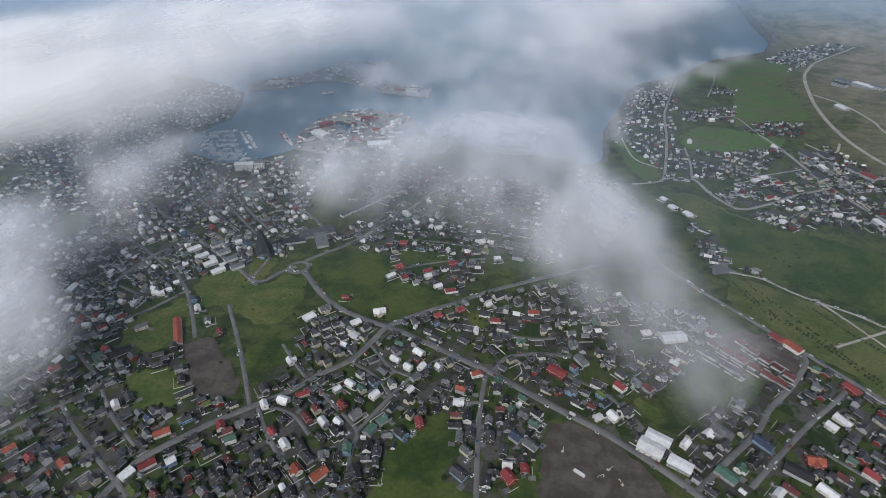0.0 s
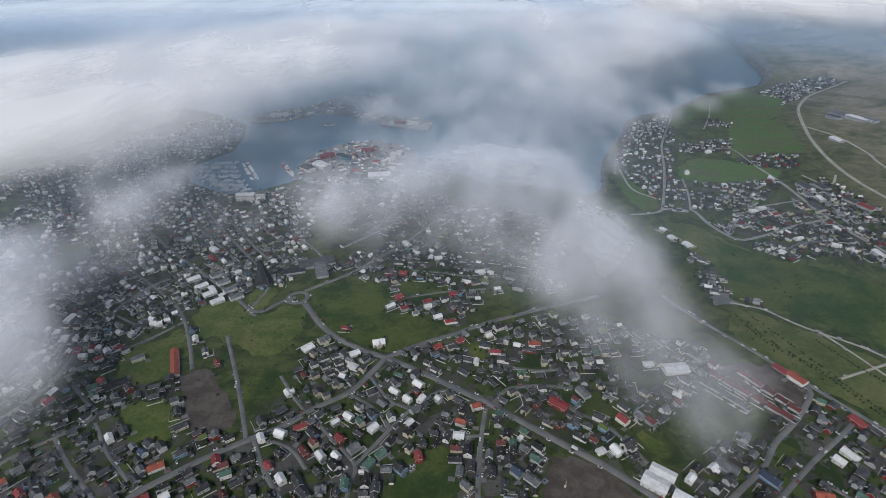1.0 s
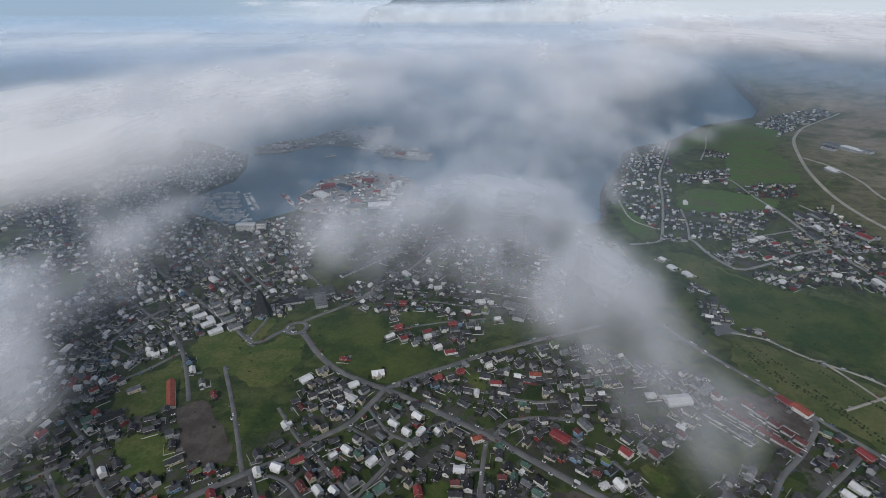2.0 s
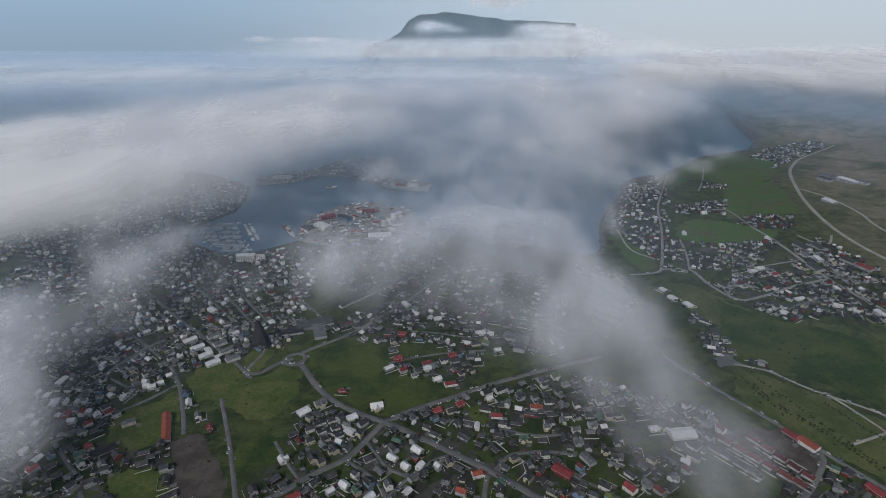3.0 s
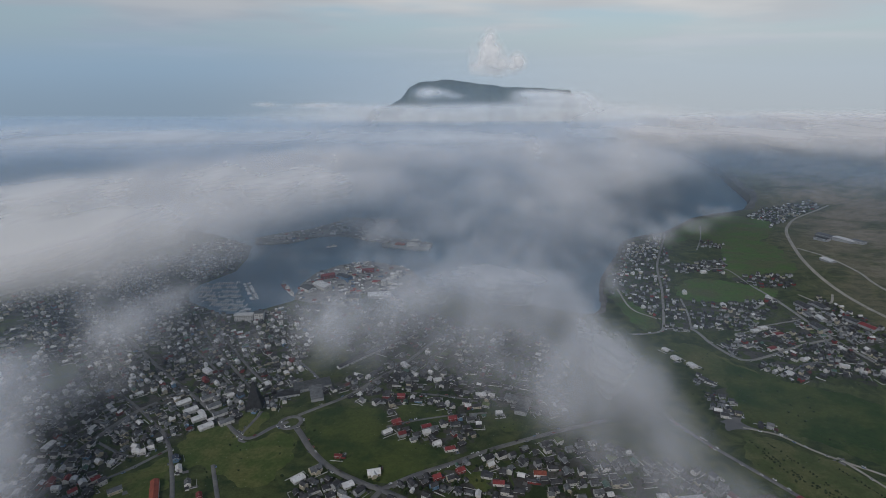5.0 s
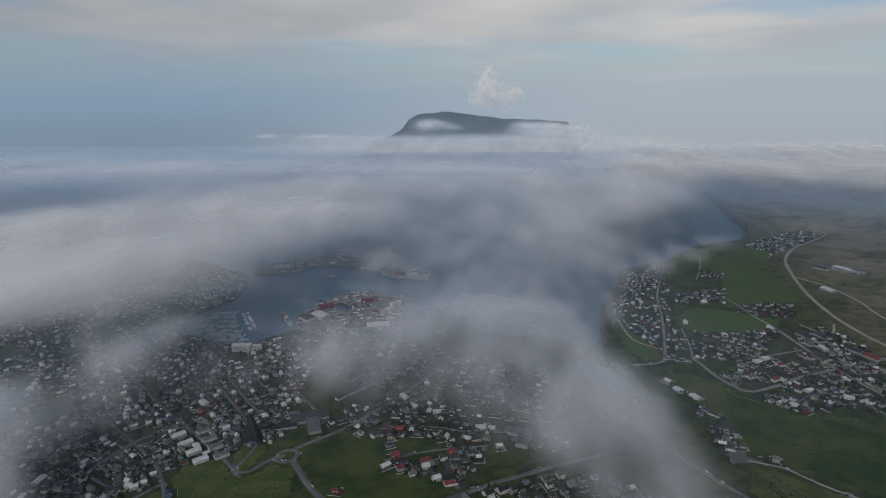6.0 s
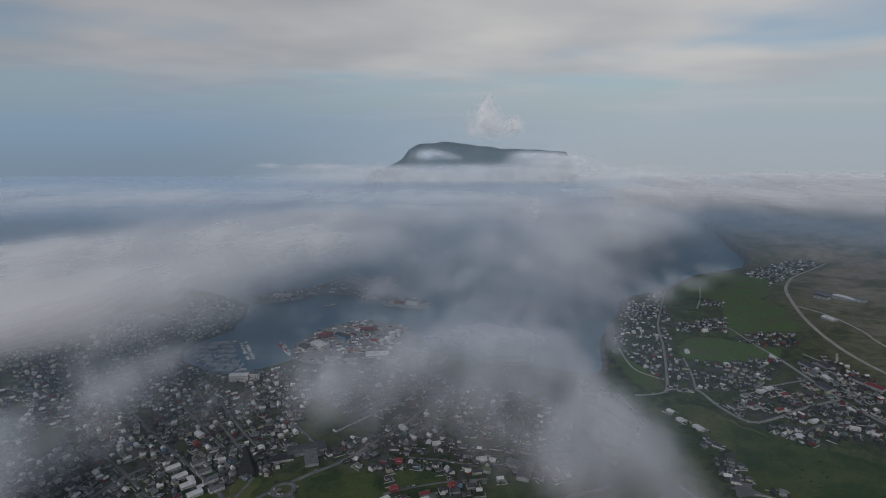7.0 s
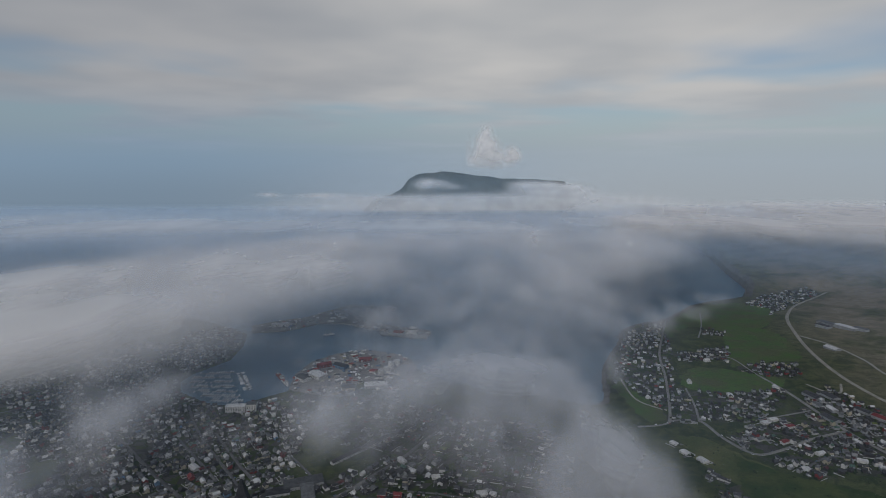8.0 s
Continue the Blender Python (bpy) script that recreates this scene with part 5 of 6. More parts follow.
for i in range(60):
    x, y = -335 + rng.uniform(0, 240), rng.uniform(1180, 1440)
    if in_polygon([x], [y], INNER)[0] and clear(x, y, 5, False):
        take(x, y, 5)
        hall("harbour_shed", "small harbour shed with a metal roof", x, y, rng.uniform(-40, 40), rng.uniform(7, 16), rng.uniform(5, 9), rng.uniform(3, 6), 1.2,
             rng.choice(["white", "grey", "dark grey", "red"]), rng.choice(["white", "grey", "cream"]), z=Q, windows=1)
hall("warehouse", "white-roofed warehouse on the outer quay", -520, 1704, 10, 54, 22, 8.0, 1.6, "white", "white", z=4.0, windows=5)
for i in range(34):
    x, y = rng.uniform(-555, -190), rng.uniform(1640, 1920)
    if in_polygon([x], [y], OUTER)[0] and clear(x, y, 7, False):
        take(x, y, 7)
        hall("harbour_shed", "small pale shed on the outer quay", x, y, rng.uniform(-20, 30), rng.uniform(10, 22), rng.uniform(6, 10), rng.uniform(3, 6), 1.0, rng.choice(["white", "white", "grey"]), "white", z=4.0, windows=1)


def clutter(name, label, poly, z, count, seed):
    """Containers, pallets, vans and fish boxes strewn over a quay."""
    local = random.Random(seed)
    vs, fs = [], []
    xs, ys = [p[0] for p in poly], [p[1] for p in poly]
    while count:
        x, y = local.uniform(min(xs), max(xs)), local.uniform(min(ys), max(ys))
        if not in_polygon([x], [y], poly)[0]:
            continue
        count -= 1
        l, w, h = local.choice(((12, 2.5, 2.6), (6, 2.5, 2.6), (5, 2, 1.8), (3, 2, 1.2), (8, 4, 3.2)))
        m = pose(x, y, z, 0, 0, local.choice((8, 98, -42, 48)) + local.uniform(-4, 4))
        v, f = block(-l / 2, -w / 2, 0, l / 2, w / 2, h)
        k = len(vs)
        vs += [tuple(m @ Vector(p)) for p in v]
        fs += [tuple(k + i for i in q) for q in f]
    return tagged(new(name, mesh_of(name, vs, fs, [CRATES])), label, "clutter", kind="stuff")


def crate_material():
    m = bpy.data.materials.new("painted_crates")
    m.use_nodes = True
    n = Nodes(m.node_tree)
    own = n.put("ShaderNodeNewGeometry").outputs["Random Per Island"]
    ramp = n.put("ShaderNodeValToRGB", {0: own})
    ramp.color_ramp.interpolation = "CONSTANT"
    while len(ramp.color_ramp.elements) < 6:
        ramp.color_ramp.elements.new(0.5)
    for e, (at_, c) in zip(ramp.color_ramp.elements, ((0.0, (0.5, 0.5, 0.5)), (0.34, (0.12, 0.13, 0.14)), (0.52, (0.22, 0.05, 0.045)), (0.64, (0.07, 0.12, 0.2)), (0.76, (0.32, 0.31, 0.28)), (0.9, (0.05, 0.05, 0.055)))):
        e.position, e.color = at_, (*c, 1)
    n.put("ShaderNodeOutputMaterial", {0: n.put("ShaderNodeBsdfPrincipled", {"Base Color": ramp.outputs[0], "Roughness": 0.6}).outputs[0]})
    return m


CRATES = crate_material()
clutter("quay_clutter", "containers, crates and vans crowded on the inner quay", INNER, Q, 260, 5)
clutter("quay_clutter", "containers, crates and vans along the outer quay", OUTER, 4.0, 240, 6)


def drum(r, h, sides=28, dome=0.0):
    bm = bmesh.new()
    ring = [bm.verts.new((math.cos(k * 2 * math.pi / sides) * r, math.sin(k * 2 * math.pi / sides) * r, 0)) for k in range(sides)]
    last = ring
    for z, rr in ((h, r), (h + 0.3, r * 1.03), (h + 0.3, r * 0.96), (h + 0.3 + dome * 0.7, r * 0.5)):
        nxt = [bm.verts.new((math.cos(k * 2 * math.pi / sides) * rr, math.sin(k * 2 * math.pi / sides) * rr, z)) for k in range(sides)]
        for k in range(sides):
            bm.faces.new((last[k], last[(k + 1) % sides], nxt[(k + 1) % sides], nxt[k]))
        last = nxt
    tip = bm.verts.new((0, 0, h + 0.3 + dome))
    for k in range(sides):
        bm.faces.new((last[k], last[(k + 1) % sides], tip))
    return bm


def tank(x, y, r, h):
    root = tagged(new("storage_tank"), "round white steel storage tank with a shallow domed top", "storage tank", group="storage tanks on the quay")
    root.matrix_basis = pose(x, y, Q)
    part("shell", drum(r, h, dome=1.0), WALLS["white"], root)
    stair = bmesh.new()
    for k in range(18):
        a = k * 0.11
        bmesh.ops.create_cube(stair, size=1.0, matrix=pose(math.cos(a) * (r + 0.5), math.sin(a) * (r + 0.5), (k + 0.5) * h / 18, 0, 0, math.degrees(a)) @ Matrix.Diagonal((0.9, 0.9, 0.12, 1)))
    part("stair", stair, CONCRETE, root)


for x, y, r, h in ((-147, 1279, 7.5, 14), (-136, 1293, 8, 15), (-127, 1329, 8, 15), (-113, 1343, 8, 15)):
    tank(x, y, r, h)


def hull(l, w, h, sheer):
    """A ship's hull: a pointed bow towards +x, a flat stern, flared sides and a raised foredeck."""
    bm = bmesh.new()
    rows_ = []
    for u in np.linspace(0, 1, 13):
        x = (u - 0.5) * l
        half = w / 2 * (1 - max(0, (u - 0.55) / 0.45) ** 2.2) * (0.85 + 0.15 * min(1, u * 6))
        top = h + sheer * max(0, (u - 0.5) * 2) ** 2
        rows_.append([bm.verts.new((x, s * half * f, z)) for s, f, z in ((-1, 0.55, -1.0), (-1, 0.9, h * 0.4), (-1, 1.0, top), (1, 1.0, top), (1, 0.9, h * 0.4), (1, 0.55, -1.0))])
    for a, b in zip(rows_, rows_[1:]):
        for k in range(5):
            bm.faces.new((a[k], b[k], b[k + 1], a[k + 1]))
    bm.faces.new(rows_[0])
    bmesh.ops.recalc_face_normals(bm, faces=bm.faces[:])
    return bm


def boxes(*items):
    bm = bmesh.new()
    for x, y, z, l, w, h in items:
        bmesh.ops.create_cube(bm, size=1.0, matrix=pose(x, y, z + h / 2) @ Matrix.Diagonal((l, w, h, 1)))
    return bm


def trawler(x, y, turn, l, hull_mat, label):
    root = tagged(new("ship"), label, "ship")
    root.matrix_basis = pose(x, y, 0, 0, 0, turn)
    part("hull", hull(l, l * 0.2, l * 0.09, l * 0.06), hull_mat, root)
    part("deckhouse", boxes((l * 0.18, 0, l * 0.08, l * 0.24, l * 0.15, l * 0.08), (l * 0.2, 0, l * 0.16, l * 0.15, l * 0.13, l * 0.06)), WALLS["white"], root)
    part("window_band", boxes((l * 0.2, 0, l * 0.185, l * 0.155, l * 0.135, l * 0.02)), GLASS, root)
    part("mast", boxes((l * 0.2, 0, l * 0.22, 0.4, 0.4, l * 0.16), (-l * 0.3, 0, l * 0.09, 0.5, 0.5, l * 0.2), (-l * 0.3, 0, l * 0.25, 0.3, l * 0.14, 0.4)), WALLS["white"], root)
    part("hatch", boxes((-l * 0.12, 0, l * 0.09, l * 0.2, l * 0.11, l * 0.025)), ROOFS["rust red"], root)
    part("winch", boxes((-l * 0.4, 0, l * 0.09, l * 0.05, l * 0.12, l * 0.04)), CONCRETE, root)


trawler(-392, 1269, -57, 58, ROOFS["red"], "red-hulled fishing ship with white upperworks at the quay")
trawler(-373, 1239, -57, 46, WALLS["white"], "white fishing ship lying alongside the red one")
trawler(-346, 1620, 15, 34, WALLS["white"], "small white ferry out on the harbour water")
trawler(1210, 2427, 70, 20, WALLS["white"], "small white boat far out in the bay")
trawler(-112, 1600, -18, 150, WALLS["grey"], "long grey ferry moored at the outer breakwater")


def marina():
    """Floating pontoons with rows of small white boats on both sides."""
    boat = tagged(new("motor_boat"), "small white motor boat moored at the pontoon", "boat", group="boats in the marina")
    part("hull", hull(10.5, 3.3, 1.2, 0.5), GELCOAT, boat)
    part("cabin", boxes((0.4, 0, 1.1, 3.6, 2.1, 1.4)), GELCOAT, boat)
    part("windscreen", boxes((2.0, 0, 1.4, 0.7, 2.0, 0.8)), GLASS, boat)
    boat.matrix_basis = pose(-502, 1215, 0)
    for (ax, ay), (bx, by) in (((-606, 1300), (-520, 1312)), ((-612, 1275), (-512, 1282)), ((-606, 1248), (-500, 1252)), ((-592, 1222), (-486, 1222)), ((-572, 1197), (-470, 1192)), ((-545, 1172), (-452, 1164)), ((-512, 1148), (-436, 1138)), ((-506, 1310), (-448, 1200))):
        length, turn = math.hypot(bx - ax, by - ay), math.degrees(math.atan2(by - ay, bx - ax))
        pier = tagged(new("pontoon", mesh_of("pontoon", *block(-length / 2, -1.0, -0.3, length / 2, 1.0, 0.6), [CONCRETE])), "grey floating pontoon in the marina", "pontoon", kind="structure")
        pier.matrix_basis = pose((ax + bx) / 2, (ay + by) / 2, 0.2, 0, 0, turn)
        for k in range(int(length / 5.6)):
            for side in (-1, 1):
                if rng.random() < 0.8:
                    s = (k + 0.5) * 5.6
                    c, n_ = math.cos(radians(turn)), math.sin(radians(turn))
                    copy_thing(boat, pose(ax + c * s - n_ * side * 6.2, ay + n_ * s + c * side * 6.2, 0.1, 0, 0, turn + 90 * side + rng.uniform(-4, 4)) @ Matrix.Scale(rng.uniform(0.6, 1.0), 4))


marina()


def mast(x, y):
    """A slim steel lattice mast on four feet, with cross-bracing and a small head."""
    root = tagged(new("radio_mast"), "slim dark steel lattice mast rising out of the fog", "mast")
    root.matrix_basis = pose(x, y, drape(x, y, 0))
    h = 84.0
    legs = bmesh.new()
    for sx in (-1, 1):
        for sy in (-1, 1):
            for k in range(11):
                f = k / 11
                bmesh.ops.create_cube(legs, size=1.0, matrix=pose(sx * (2.4 - 1.7 * f), sy * (2.4 - 1.7 * f), (f + 0.045) * h) @ Matrix.Diagonal((0.7, 0.7, h / 10, 1)))
    part("leg", legs, WALLS["black"], root)
    ties = bmesh.new()
    for k in range(1, 12):
        w = 2.4 - 1.7 * k / 12
        for a in (0, 90):
            bmesh.ops.create_cube(ties, size=1.0, matrix=pose(0, 0, k * h / 12, 0, 0, a) @ Matrix.Diagonal((2 * w, 2 * w, 0.3, 1)))
    part("brace", ties, WALLS["black"], root)
    part("head", boxes((0, 0, h, 1.6, 1.6, 2.2)), WALLS["red"], root)


mast(170, 1029)


# ---------------------------------------------------------------- vehicles
def car_model(paint, label, l=4.3, w=1.8, h=1.45, van=False):
    car = tagged(new("van" if van else "car"), label, "van" if van else "car", group="vehicles of the town")
    body = bmesh.new()
    side = [(-l / 2, 0.35), (l / 2, 0.35), (l / 2, 0.75), (l * 0.30, 0.9), (-l * 0.48, 0.95)] if not van else [(-l / 2, 0.4), (l / 2, 0.4), (l / 2, h * 0.55), (l * 0.42, h), (-l / 2, h)]
    a = [body.verts.new((x, -w / 2, z)) for x, z in side]
    b = [body.verts.new((x, w / 2, z)) for x, z in side]
    body.faces.new(a), body.faces.new(b[::-1])
    for k in range(len(side)):
        j = (k + 1) % len(side)
        body.faces.new((a[j], a[k], b[k], b[j]))
    bmesh.ops.recalc_face_normals(body, faces=body.faces[:])
    part("body", body, paint, car)
    if not van:
        cabin = bmesh.new()
        bmesh.ops.create_cube(cabin, size=1.0, matrix=pose(-l * 0.08, 0, 1.15) @ Matrix.Diagonal((l * 0.5, w * 0.86, 0.5, 1)))
        for v in cabin.verts:
            if v.co.z > 1.2:
                v.co.x = -l * 0.08 + (v.co.x + l * 0.08) * 0.7
        part("window", cabin, GLASS, car)
        part("roof", boxes((-l * 0.08, 0, 1.40, l * 0.34, w * 0.8, 0.05)), paint, car)
    else:
        part("windscreen", boxes((l * 0.46, 0, h * 0.6, 0.12, w * 0.9, h * 0.3)), GLASS, car)
    tyre = shared("tyre", lambda: part_mesh(drum(0.33, 0.2, 12), WALLS["black"]))
    for sx in (-0.3, 0.3):
        for sy in (-1, 1):
            child("wheel", tyre, car, pose(sx * l, sy * (w / 2 - 0.18), 0.33, 90 if sy < 0 else -90, 0, 0))
    return car


def part_mesh(bm, material):
    me = bpy.data.meshes.new("wheel")
    bm.to_mesh(me)
    bm.free()
    me.materials.append(material)
    return me


PAINTS = [(ROOFS["white"], "white"), (WALLS["black"], "black"), (ROOFS["grey"], "grey"), (WALLS["red"], "red"), (WALLS["blue"], "blue")]
MODELS = [car_model(m, f"small {word} car on the asphalt street") for m, word in PAINTS]
for k, model in enumerate(MODELS):
    x, y = LINES[0][1][12 + 9 * k]
    model.matrix_basis = pose(x + 2, y + 2, drape(x, y, 0.62), 0, 0, street_turn(x, y))
spread = random.Random(3)
for i, (width, line) in enumerate(LINES):
    for k in range(2, len(line) - 2, 5):
        x, y = line[k]
        if y < 860 and spread.random() < 0.33:
            way = line[k + 1] - line[k - 1]
            way /= np.hypot(*way)
            off = width * 0.28 * spread.choice((-1, 1))
            x, y = x - way[1] * off, y + way[0] * off
            copy_thing(spread.choice(MODELS[:1] * 3 + MODELS), pose(x, y, drape(x, y, 0.6), 0, 0, math.degrees(math.atan2(way[1], way[0]))))
bus = car_model(ROOFS["white"], "long white bus parked on the bare earth lot", 11.5, 2.5, 3.1, True)
bus.matrix_basis = pose(130, 312, drape(130, 312, 0.3), 0, 0, -40)
lorry = car_model(ROOFS["white"], "white delivery van driving along the main road", 6.5, 2.3, 2.7, True)
lorry.matrix_basis = pose(138, 384, drape(138, 384, 0.6), 0, 0, -37)


def parked_cars():
    """Cars standing at the kerbs and on the drives: painted bodies and dark glass houses, too many to tell apart."""
    local = random.Random(11)
    spots = []
    for width, line in LINES:
        way = np.gradient(line, axis=0)
        for k in range(1, len(line) - 1):
            if line[k][1] < 1050 and local.random() < 0.22:
                u = way[k] / np.hypot(*way[k])
                off = (width / 2 + 1.3) * local.choice((-1, 1))
                spots.append((line[k][0] - u[1] * off, line[k][1] + u[0] * off, math.degrees(math.atan2(u[1], u[0]))))
    for away, x, y, shape, turn, roof, wall, size in SPOTS:
        if y < 1000 and shape != "shed" and local.random() < 0.55:
            c = pose(x, y, 0, 0, 0, turn) @ Vector((SHAPES[shape][0] * size / 2 + 1.6, local.choice((-1, 1)) * (SHAPES[shape][1] * size / 2 + 3.5), 0))
            spots.append((c.x, c.y, turn + 90))
    zs = ground_height([q[0] for q in spots], [q[1] for q in spots])
    body_v, body_f, glass_v, glass_f = [], [], [], []
    for (x, y, turn), z in zip(spots, zs):
        m = pose(x, y, float(z) + 0.45, 0, 0, turn)
        v, f = block(-2.15, -0.9, 0.15, 2.15, 0.9, 0.85)
        k = len(body_v)
        body_v += [tuple(m @ Vector((p[0] * (0.97 if p[2] > 0.5 else 1), p[1], p[2]))) for p in v]
        body_f += [tuple(k + i for i in q) for q in f]
        v, f = block(-1.4, -0.8, 0.85, 1.0, 0.8, 1.42)
        k = len(glass_v)
        glass_v += [tuple(m @ Vector((p[0] * (0.72 if p[2] > 1 else 1), p[1] * (0.85 if p[2] > 1 else 1), p[2]))) for p in v]
        glass_f += [tuple(k + i for i in q) for q in f]
    cars = tagged(new("parked_cars"), "cars parked at the kerbs and on the drives", "cars", kind="stuff")
    child("body", mesh_of("body", body_v, body_f, [CRATES]), cars)
    child("window", mesh_of("window", glass_v, glass_f, [GLASS]), cars)


parked_cars()


def digger(x, y, turn, label):
    root = tagged(new("digger"), label, "digger")
    root.matrix_basis = pose(x, y, drape(x, y, 0.3), 0, 0, turn)
    part("track", boxes((0, -1.1, 0, 3.6, 0.6, 0.9)), WALLS["black"], root)
    part("track", boxes((0, 1.1, 0, 3.6, 0.6, 0.9)), WALLS["black"], root)
    part("body", boxes((-0.4, 0, 0.9, 3.0, 2.2, 1.0)), WALLS["cream"], root)
    part("cab", boxes((0.6, 0.6, 1.6, 1.3, 1.0, 1.4)), GLASS, root)
    arm = bmesh.new()
    bmesh.ops.create_cube(arm, size=1.0, matrix=pose(2.4, -0.3, 2.8, 0, -35, 0) @ Matrix.Diagonal((3.6, 0.45, 0.5, 1)))
    bmesh.ops.create_cube(arm, size=1.0, matrix=pose(4.4, -0.3, 2.6, 0, 50, 0) @ Matrix.Diagonal((3.0, 0.35, 0.4, 1)))
    part("arm", arm, WALLS["cream"], root)


digger(159, 316, 30, "dusty yellow tracked digger on the bare earth lot")
digger(151, 309, 200, "dusty yellow tracked digger on the bare earth lot")
digger(167, 300, 120, "dusty yellow tracked digger on the bare earth lot")
digger(119, 338, 70, "dusty yellow tracked digger on the bare earth lot")

# ---------------------------------------------------------------- fog banks and the cloud deck over the sea
def bank_density(x, y, blobs, drift=0.0):
    clear_sky = np.ones(x.shape)
    x, y = (x + drift * (np.sin(y / 71 + 0.6) + 0.7 * np.sin((x - y) / 43) + 0.4 * np.sin((x + 2 * y) / 23)),
            y + drift * (np.sin(x / 63 + 2.1) + 0.7 * np.sin((x + y) / 47 + 1) + 0.4 * np.sin((2 * x - y) / 27)))
    for bx, by, across, along, turn, weight in blobs:
        c, s_ = math.cos(radians(turn)), math.sin(radians(turn))
        q = (((x - bx) * c + (y - by) * s_) / along) ** 2 + (((y - by) * c - (x - bx) * s_) / across) ** 2
        clear_sky *= 1 - np.clip(weight * np.exp(-0.8 * q), 0, 0.97)
    return 1 - clear_sky


def fog_bank(name, label, field_of, box, z0, z1, layers, cell, material, puff=14.0, wave=61.0, upright=False):
    """A bank of fog: veils one behind another, thick in the middle and thinning outwards, heaped up where it is dense.
    Upright banks, far off, are cut the other way: their field runs along x and z, their depth from z0 to z1 along y."""
    x0, y0, x1, y1 = box
    xs, ys = np.arange(x0, x1 + cell, cell), np.arange(y0, y1 + cell, cell)
    verts, faces, dense, start = [], [], [], 0
    for k in range(layers):
        f = (k + 0.5) / layers
        X, Y = np.meshgrid(xs + k * cell * 0.37, ys + k * cell * 0.21)
        d = field_of(X, Y)
        heap = puff * (np.sin(X / wave + 2 * k) * np.cos(Y / wave / 1.2 - k) + 0.5 * np.sin((X + Y) / wave * 2 + k)) * 0.35
        Z = z0 + (z1 - z0) * f * (0.85 + 0.15 * np.clip(d * 1.2, 0, 1)) + heap
        if not upright:
            Z = np.maximum(Z, np.maximum(ground_height(X, Y), 0) + 9 + 5 * k)
        ids = np.arange(X.size).reshape(X.shape)
        q = np.stack([ids[:-1, :-1], ids[:-1, 1:], ids[1:, 1:], ids[1:, :-1]], -1).reshape(-1, 4)
        q = q[d.ravel()[q].max(1) > 0.03]
        used, flat_ids = np.unique(q, return_inverse=True)
        verts.append(np.stack([X, Z, Y] if upright else [X, Y, Z], -1).reshape(-1, 3)[used])
        dense.append(d.ravel()[used])
        faces.append(flat_ids.reshape(-1, 4) + start)
        start += len(used)
    ob = new(name, mesh_of(name, np.concatenate(verts), np.concatenate(faces), [material], True))
    mask_value(ob, "veil", np.concatenate(dense))
    return tagged(ob, label, "fog", kind="stuff")


def box_of(blobs, grow=2.1):
    reach = [grow * max(b[2], b[3]) for b in blobs]
    return (min(b[0] - r for b, r in zip(blobs, reach)), min(b[1] - r for b, r in zip(blobs, reach)), max(b[0] + r for b, r in zip(blobs, reach)), max(b[1] + r for b, r in zip(blobs, reach)))


FOG_WHITE = (0.95, 0.945, 0.935)
LOW_FOG = fog_material("low_fog", (0.74, 0.75, 0.765), 0.010, 6, stretch=(1.0, 0.6, 0.6), turn=28, ragged=1.45, fibre=0.55)
DECK_FOG = fog_material("deck_cloud", FOG_WHITE, 0.0036, 7, stretch=(1.0, 0.45, 0.8), ragged=1.4, fibre=0.35)
# Blue tint stands in for the lit air before distant land.
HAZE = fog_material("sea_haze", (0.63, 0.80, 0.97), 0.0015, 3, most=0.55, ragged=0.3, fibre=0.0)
FAR_DECK = fog_material("far_deck", (0.90, 0.935, 0.955), 0.0016, 4, stretch=(1.0, 0.35, 0.3), ragged=0.9, fibre=0.25)
FAR_CLOUD = fog_material("far_cloud", (0.98, 0.98, 0.98), 0.016, 6, most=0.97, stretch=(1.0, 0.05, 1.0), ragged=0.55, fibre=0.15, passing=0.3)
HILL_CLOUD = fog_material("hill_cloud", (0.93, 0.94, 0.95), 0.007, 6, most=0.995, stretch=(0.6, 0.05, 1.0), ragged=0.45, fibre=0.15, passing=0.3)
for key, name, label, z0, z1, cell in (
        ("centre", "fog_bank", "long curling bank of white fog drifting over the town", 95, 155, 11),
        ("west", "fog_bank", "thick white fog bank at the western edge of town", 95, 150, 12),
        ("puff", "fog_bank", "small torn puff of fog above the old town", 95, 150, 11),
        ("coast", "fog_bank", "thin strip of fog along the eastern shore", 50, 90, 12),
        ("quay", "fog_bank", "wisps of fog lying on the outer quay", 35, 60, 11),
        ("veil", "fog_bank", "thin grey veil of mist over the old town and harbour", 60, 100, 14),
        ("bay", "sea_mist", "thin bluish mist drifting over the bay and outer harbour", 60, 110, 26),
        ("ridge", "cloud_bank", "bright bank of cloud lying along the eastern hill", 190, 240, 45),
        ("cap", "cloud_cap", "grey cloud cap resting on the bare eastern hill", 40, 110, 32)):
    blobs = FOG[key]
    fog_bank(name, label, lambda x, y: bank_density(x, y, blobs, 8.0), box_of(blobs), z0, z1, 6, cell, DECK_FOG if key in ("cap", "ridge") else LOW_FOG, puff=8.0)


def open_slope(x, y):
    """How far the eastern slope stands clear of the cloud."""
    return 1 - 0.96 * np.clip((x - 950 - 0.25 * np.maximum(y - 1900, 0)) / 350, 0, 1) * np.clip((3020 + 60 * np.sin(x / 130) - y) / 200, 0, 1)


def deck_density(x, y):
    """The torn near edge of the sea cloud, over the harbour and the bay."""
    return bank_density(x, y, FOG["deck"], 20.0) * open_slope(x, y)


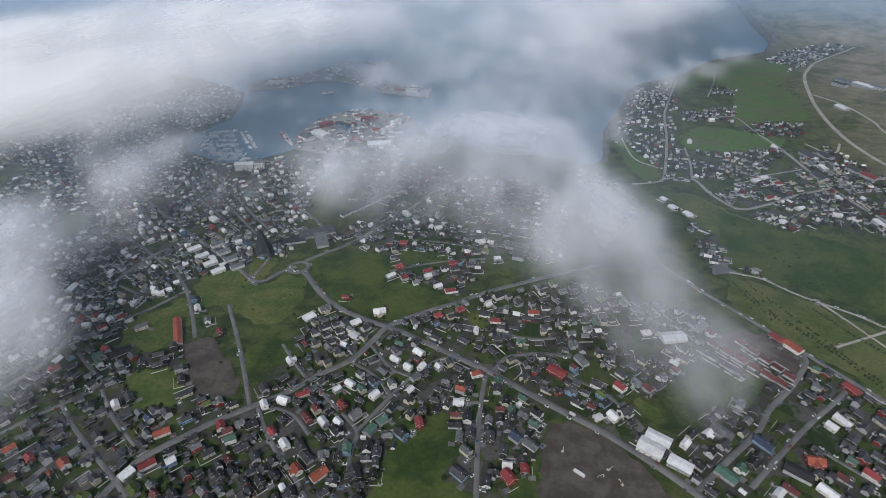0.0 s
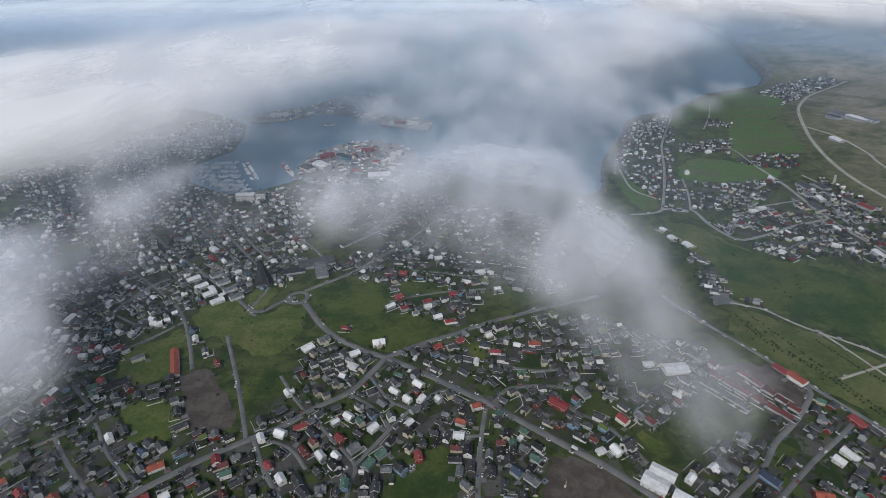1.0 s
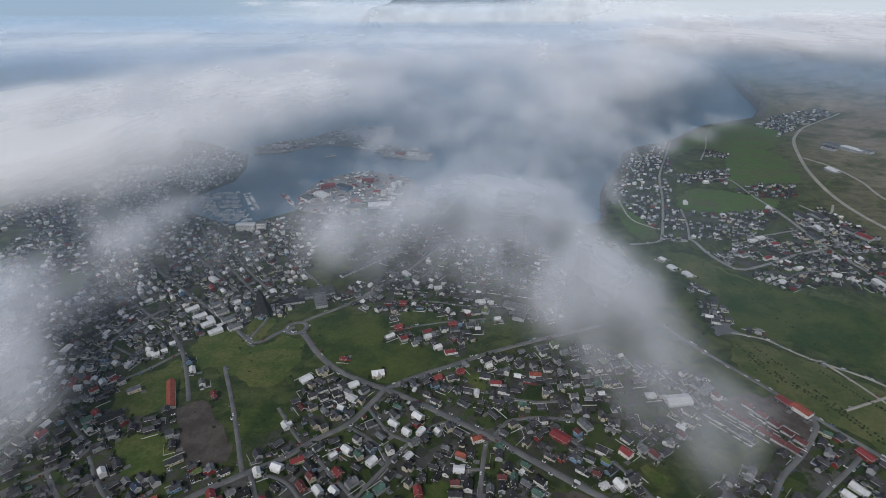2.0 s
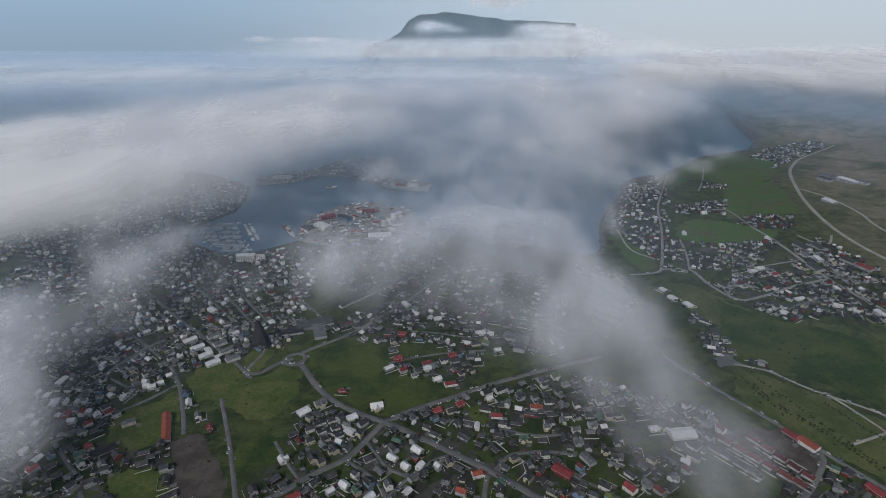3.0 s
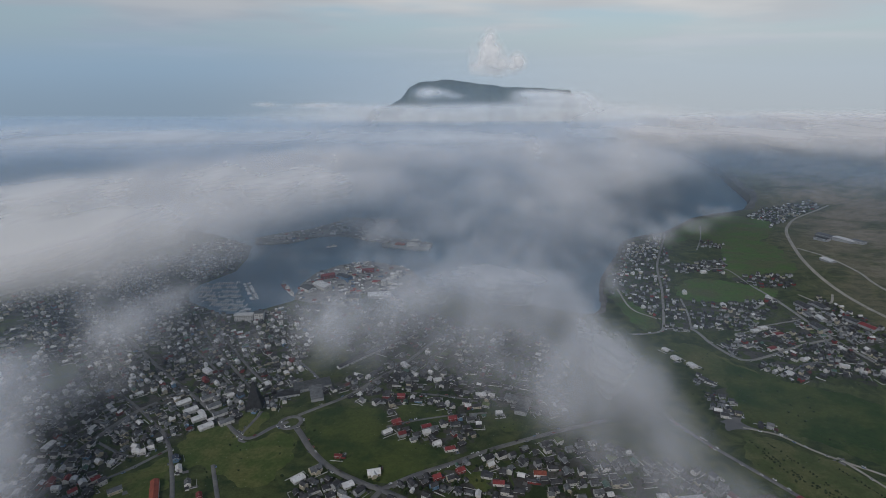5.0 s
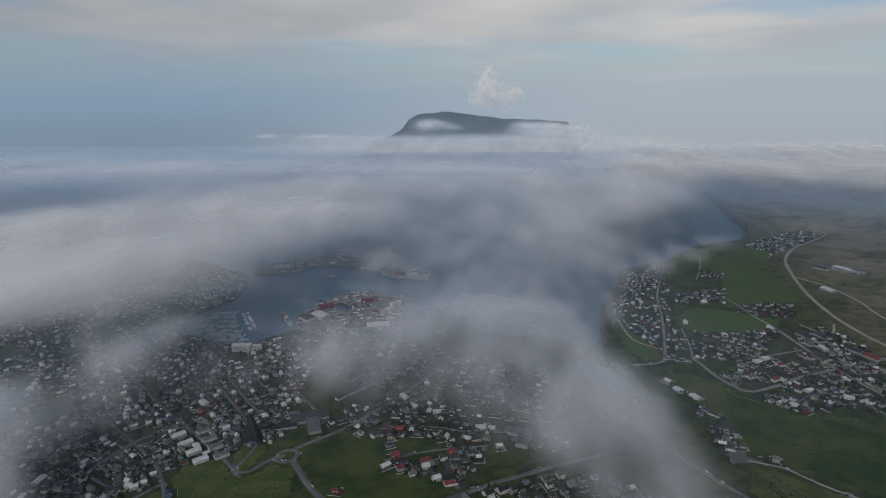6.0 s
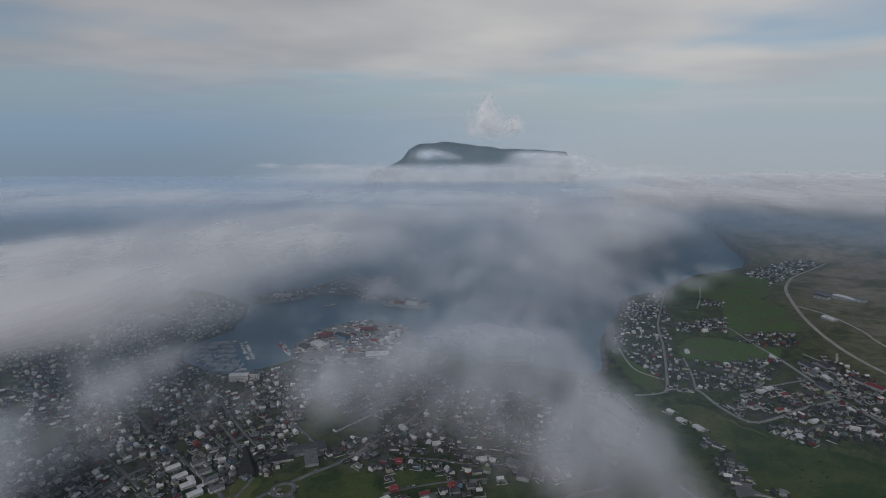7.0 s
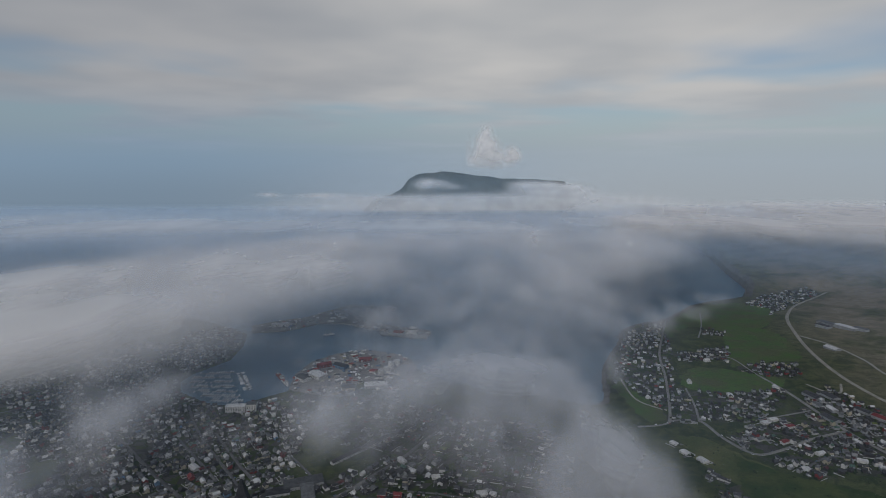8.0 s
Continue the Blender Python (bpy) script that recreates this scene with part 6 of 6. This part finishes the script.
def far_deck_density(x, y):
    """The closed deck of sea cloud far out, thinning towards the horizon."""
    edge = np.clip((4780 + 0.05 * x + 160 * np.sin(x / 520) - y) / 2100, 0, 1)
    bay = np.exp(-(((x - 864) / 350) ** 2 + ((y - 2025) / 445) ** 2))
    roll = 0.80 + 0.16 * np.sin(y / 210 + 0.8 * np.sin(x / 600)) * np.cos(x / 900 + 1)
    return np.clip((y - 1900) / 900, 0, 1) * edge * edge * (3 - 2 * edge) * (1 - 0.75 * bay) * open_slope(x, y) * roll * np.clip((4700 - np.abs(x)) / 900, 0, 1)


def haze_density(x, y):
    """Painted distance haze: cover grows away from the camera, thinner over the eastern slopes."""
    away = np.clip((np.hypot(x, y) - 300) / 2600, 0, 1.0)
    east_thin = np.clip((x - 300) / 300, 0, 1) * np.clip((2400 - np.hypot(x, y)) / 700, 0, 1)
    return (0.07 + 0.75 * away ** 0.9) * (1 - 0.42 * east_thin)


fog_bank("cloud_deck", "wide deck of white cloud lying over the sea", deck_density, box_of(FOG["deck"], 1.9), 150, 230, 7, 30, DECK_FOG, puff=18.0, wave=300.0)
fog_bank("far_cloud_deck", "closed white cloud deck lying far out over the sea", far_deck_density, (-4700, 1900, 4700, 4800), 150, 210, 4, 60, FAR_DECK, puff=18.0, wave=520.0)
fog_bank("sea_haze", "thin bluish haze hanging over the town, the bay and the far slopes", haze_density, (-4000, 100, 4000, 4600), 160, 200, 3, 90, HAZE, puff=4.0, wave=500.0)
PUFFS = [(375, 800, 44, 38, 0, 0.9), (362, 745, 52, 56, 0, 0.96), (405, 690, 58, 62, 0, 0.96), (345, 660, 58, 52, 0, 0.96), (395, 605, 64, 84, 0, 0.97), (470, 600, 50, 48, 0, 0.8), (585, 640, 44, 44, 0, 0.93), (620, 600, 38, 38, 0, 0.9), (555, 580, 40, 60, 0, 0.92), (290, 580, 42, 58, 0, 0.7), (235, 650, 95, 30, 0, 0.35), (430, 530, 26, 150, 0, 0.5)]
fog_bank("cumulus_cloud", "small white cumulus cloud towering above the island", lambda x, y: bank_density(x, y, PUFFS), box_of(PUFFS), 4480, 4640, 6, 12, FAR_CLOUD, puff=20, wave=70, upright=True)
WISPS = [(-110, 388, 80, 35, 0, 0.9), (-20, 393, 90, 22, 0, 0.7), (90, 368, 80, 18, 0, 0.6), (640, 378, 110, 32, 0, 0.95), (790, 376, 150, 30, 0, 0.95), (960, 366, 130, 25, 0, 0.9), (-420, 283, 260, 18, 0, 0.5)]
WISPS += [(-900, 303, 160, 14, 0, 0.7), (-1300, 308, 80, 14, 0, 0.7), (250, 225, 1000, 75, 0, 0.97), (250, 262, 900, 40, 0, 0.8), (720, 272, 500, 32, 0, 0.9), (800, 330, 240, 36, 0, 0.95), (1010, 325, 120, 34, 0, 0.9), (300, 130, 1300, 90, 0, 0.97), (300, 60, 1400, 90, 0, 0.97)]
WISPS = [(x, y, high, wide, turn, weight) for x, y, wide, high, turn, weight in WISPS]
fog_bank("hill_cloud", "torn white cloud clinging to the island slopes", lambda x, y: bank_density(x, y, WISPS), (-1600, 40, 1900, 480), 4080, 4130, 6, 14, HILL_CLOUD, puff=6, wave=90, upright=True)
# Aerial haze painted as faint blue upright veils, added to pale the island.
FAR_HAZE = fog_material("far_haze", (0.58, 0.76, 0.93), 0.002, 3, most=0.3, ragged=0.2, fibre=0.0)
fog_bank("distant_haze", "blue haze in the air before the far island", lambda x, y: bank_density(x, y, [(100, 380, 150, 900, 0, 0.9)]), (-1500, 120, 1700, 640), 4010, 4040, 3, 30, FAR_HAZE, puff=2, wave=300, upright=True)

# ---------------------------------------------------------------- the island out at sea
def island():
    """A long island ridge that rises steeply to a flat crown and falls away in a low tail."""
    ridge_u = [-760, -640, -560, -420, -330, -270, -190, -60, 0, 90, 180, 330, 470, 640, 850, 1000, 1060, 1150]
    ridge_z = [0, 170, 262, 296, 345, 428, 466, 478, 489, 478, 468, 452, 432, 424, 420, 402, 330, 0]
    us, vs = np.linspace(-760, 1150, 180), np.linspace(-1, 1, 60)
    U, V = np.meshgrid(us, vs)
    top = np.interp(U, ridge_u, ridge_z, left=0, right=0)
    crag = np.array([[noise.fractal(Vector((u / 190, v * 2.2, 3.0)), 0.9, 2.1, 6) for u in us] for v in vs])
    Zi = top * np.clip(1 - np.abs(V) ** 1.6, 0, 1) + crag * 30 * (1 - np.abs(V)) * np.clip(np.abs(V) * 6, 0.3, 1) - 6
    ids = np.arange(U.size).reshape(U.shape)
    q = np.stack([ids[:-1, :-1], ids[:-1, 1:], ids[1:, 1:], ids[1:, :-1]], -1).reshape(-1, 4)
    spread_ = np.clip(np.minimum(U + 760, 1150 - U) / 300, 0.06, 1)
    return mesh_of("island", np.stack([U + 10, 4470 + V * 330 * spread_, Zi], -1).reshape(-1, 3), q, [ISLAND], True)


ISLAND = surface("far_hill", (0.040, 0.058, 0.062), (0.070, 0.085, 0.082), rough=0.95, grain=0.02, patch=0.004, vary=0.3, bump=0.3)
tagged(new("island", island()), "distant dark island ridge rising out of the cloud", "island", kind="structure")
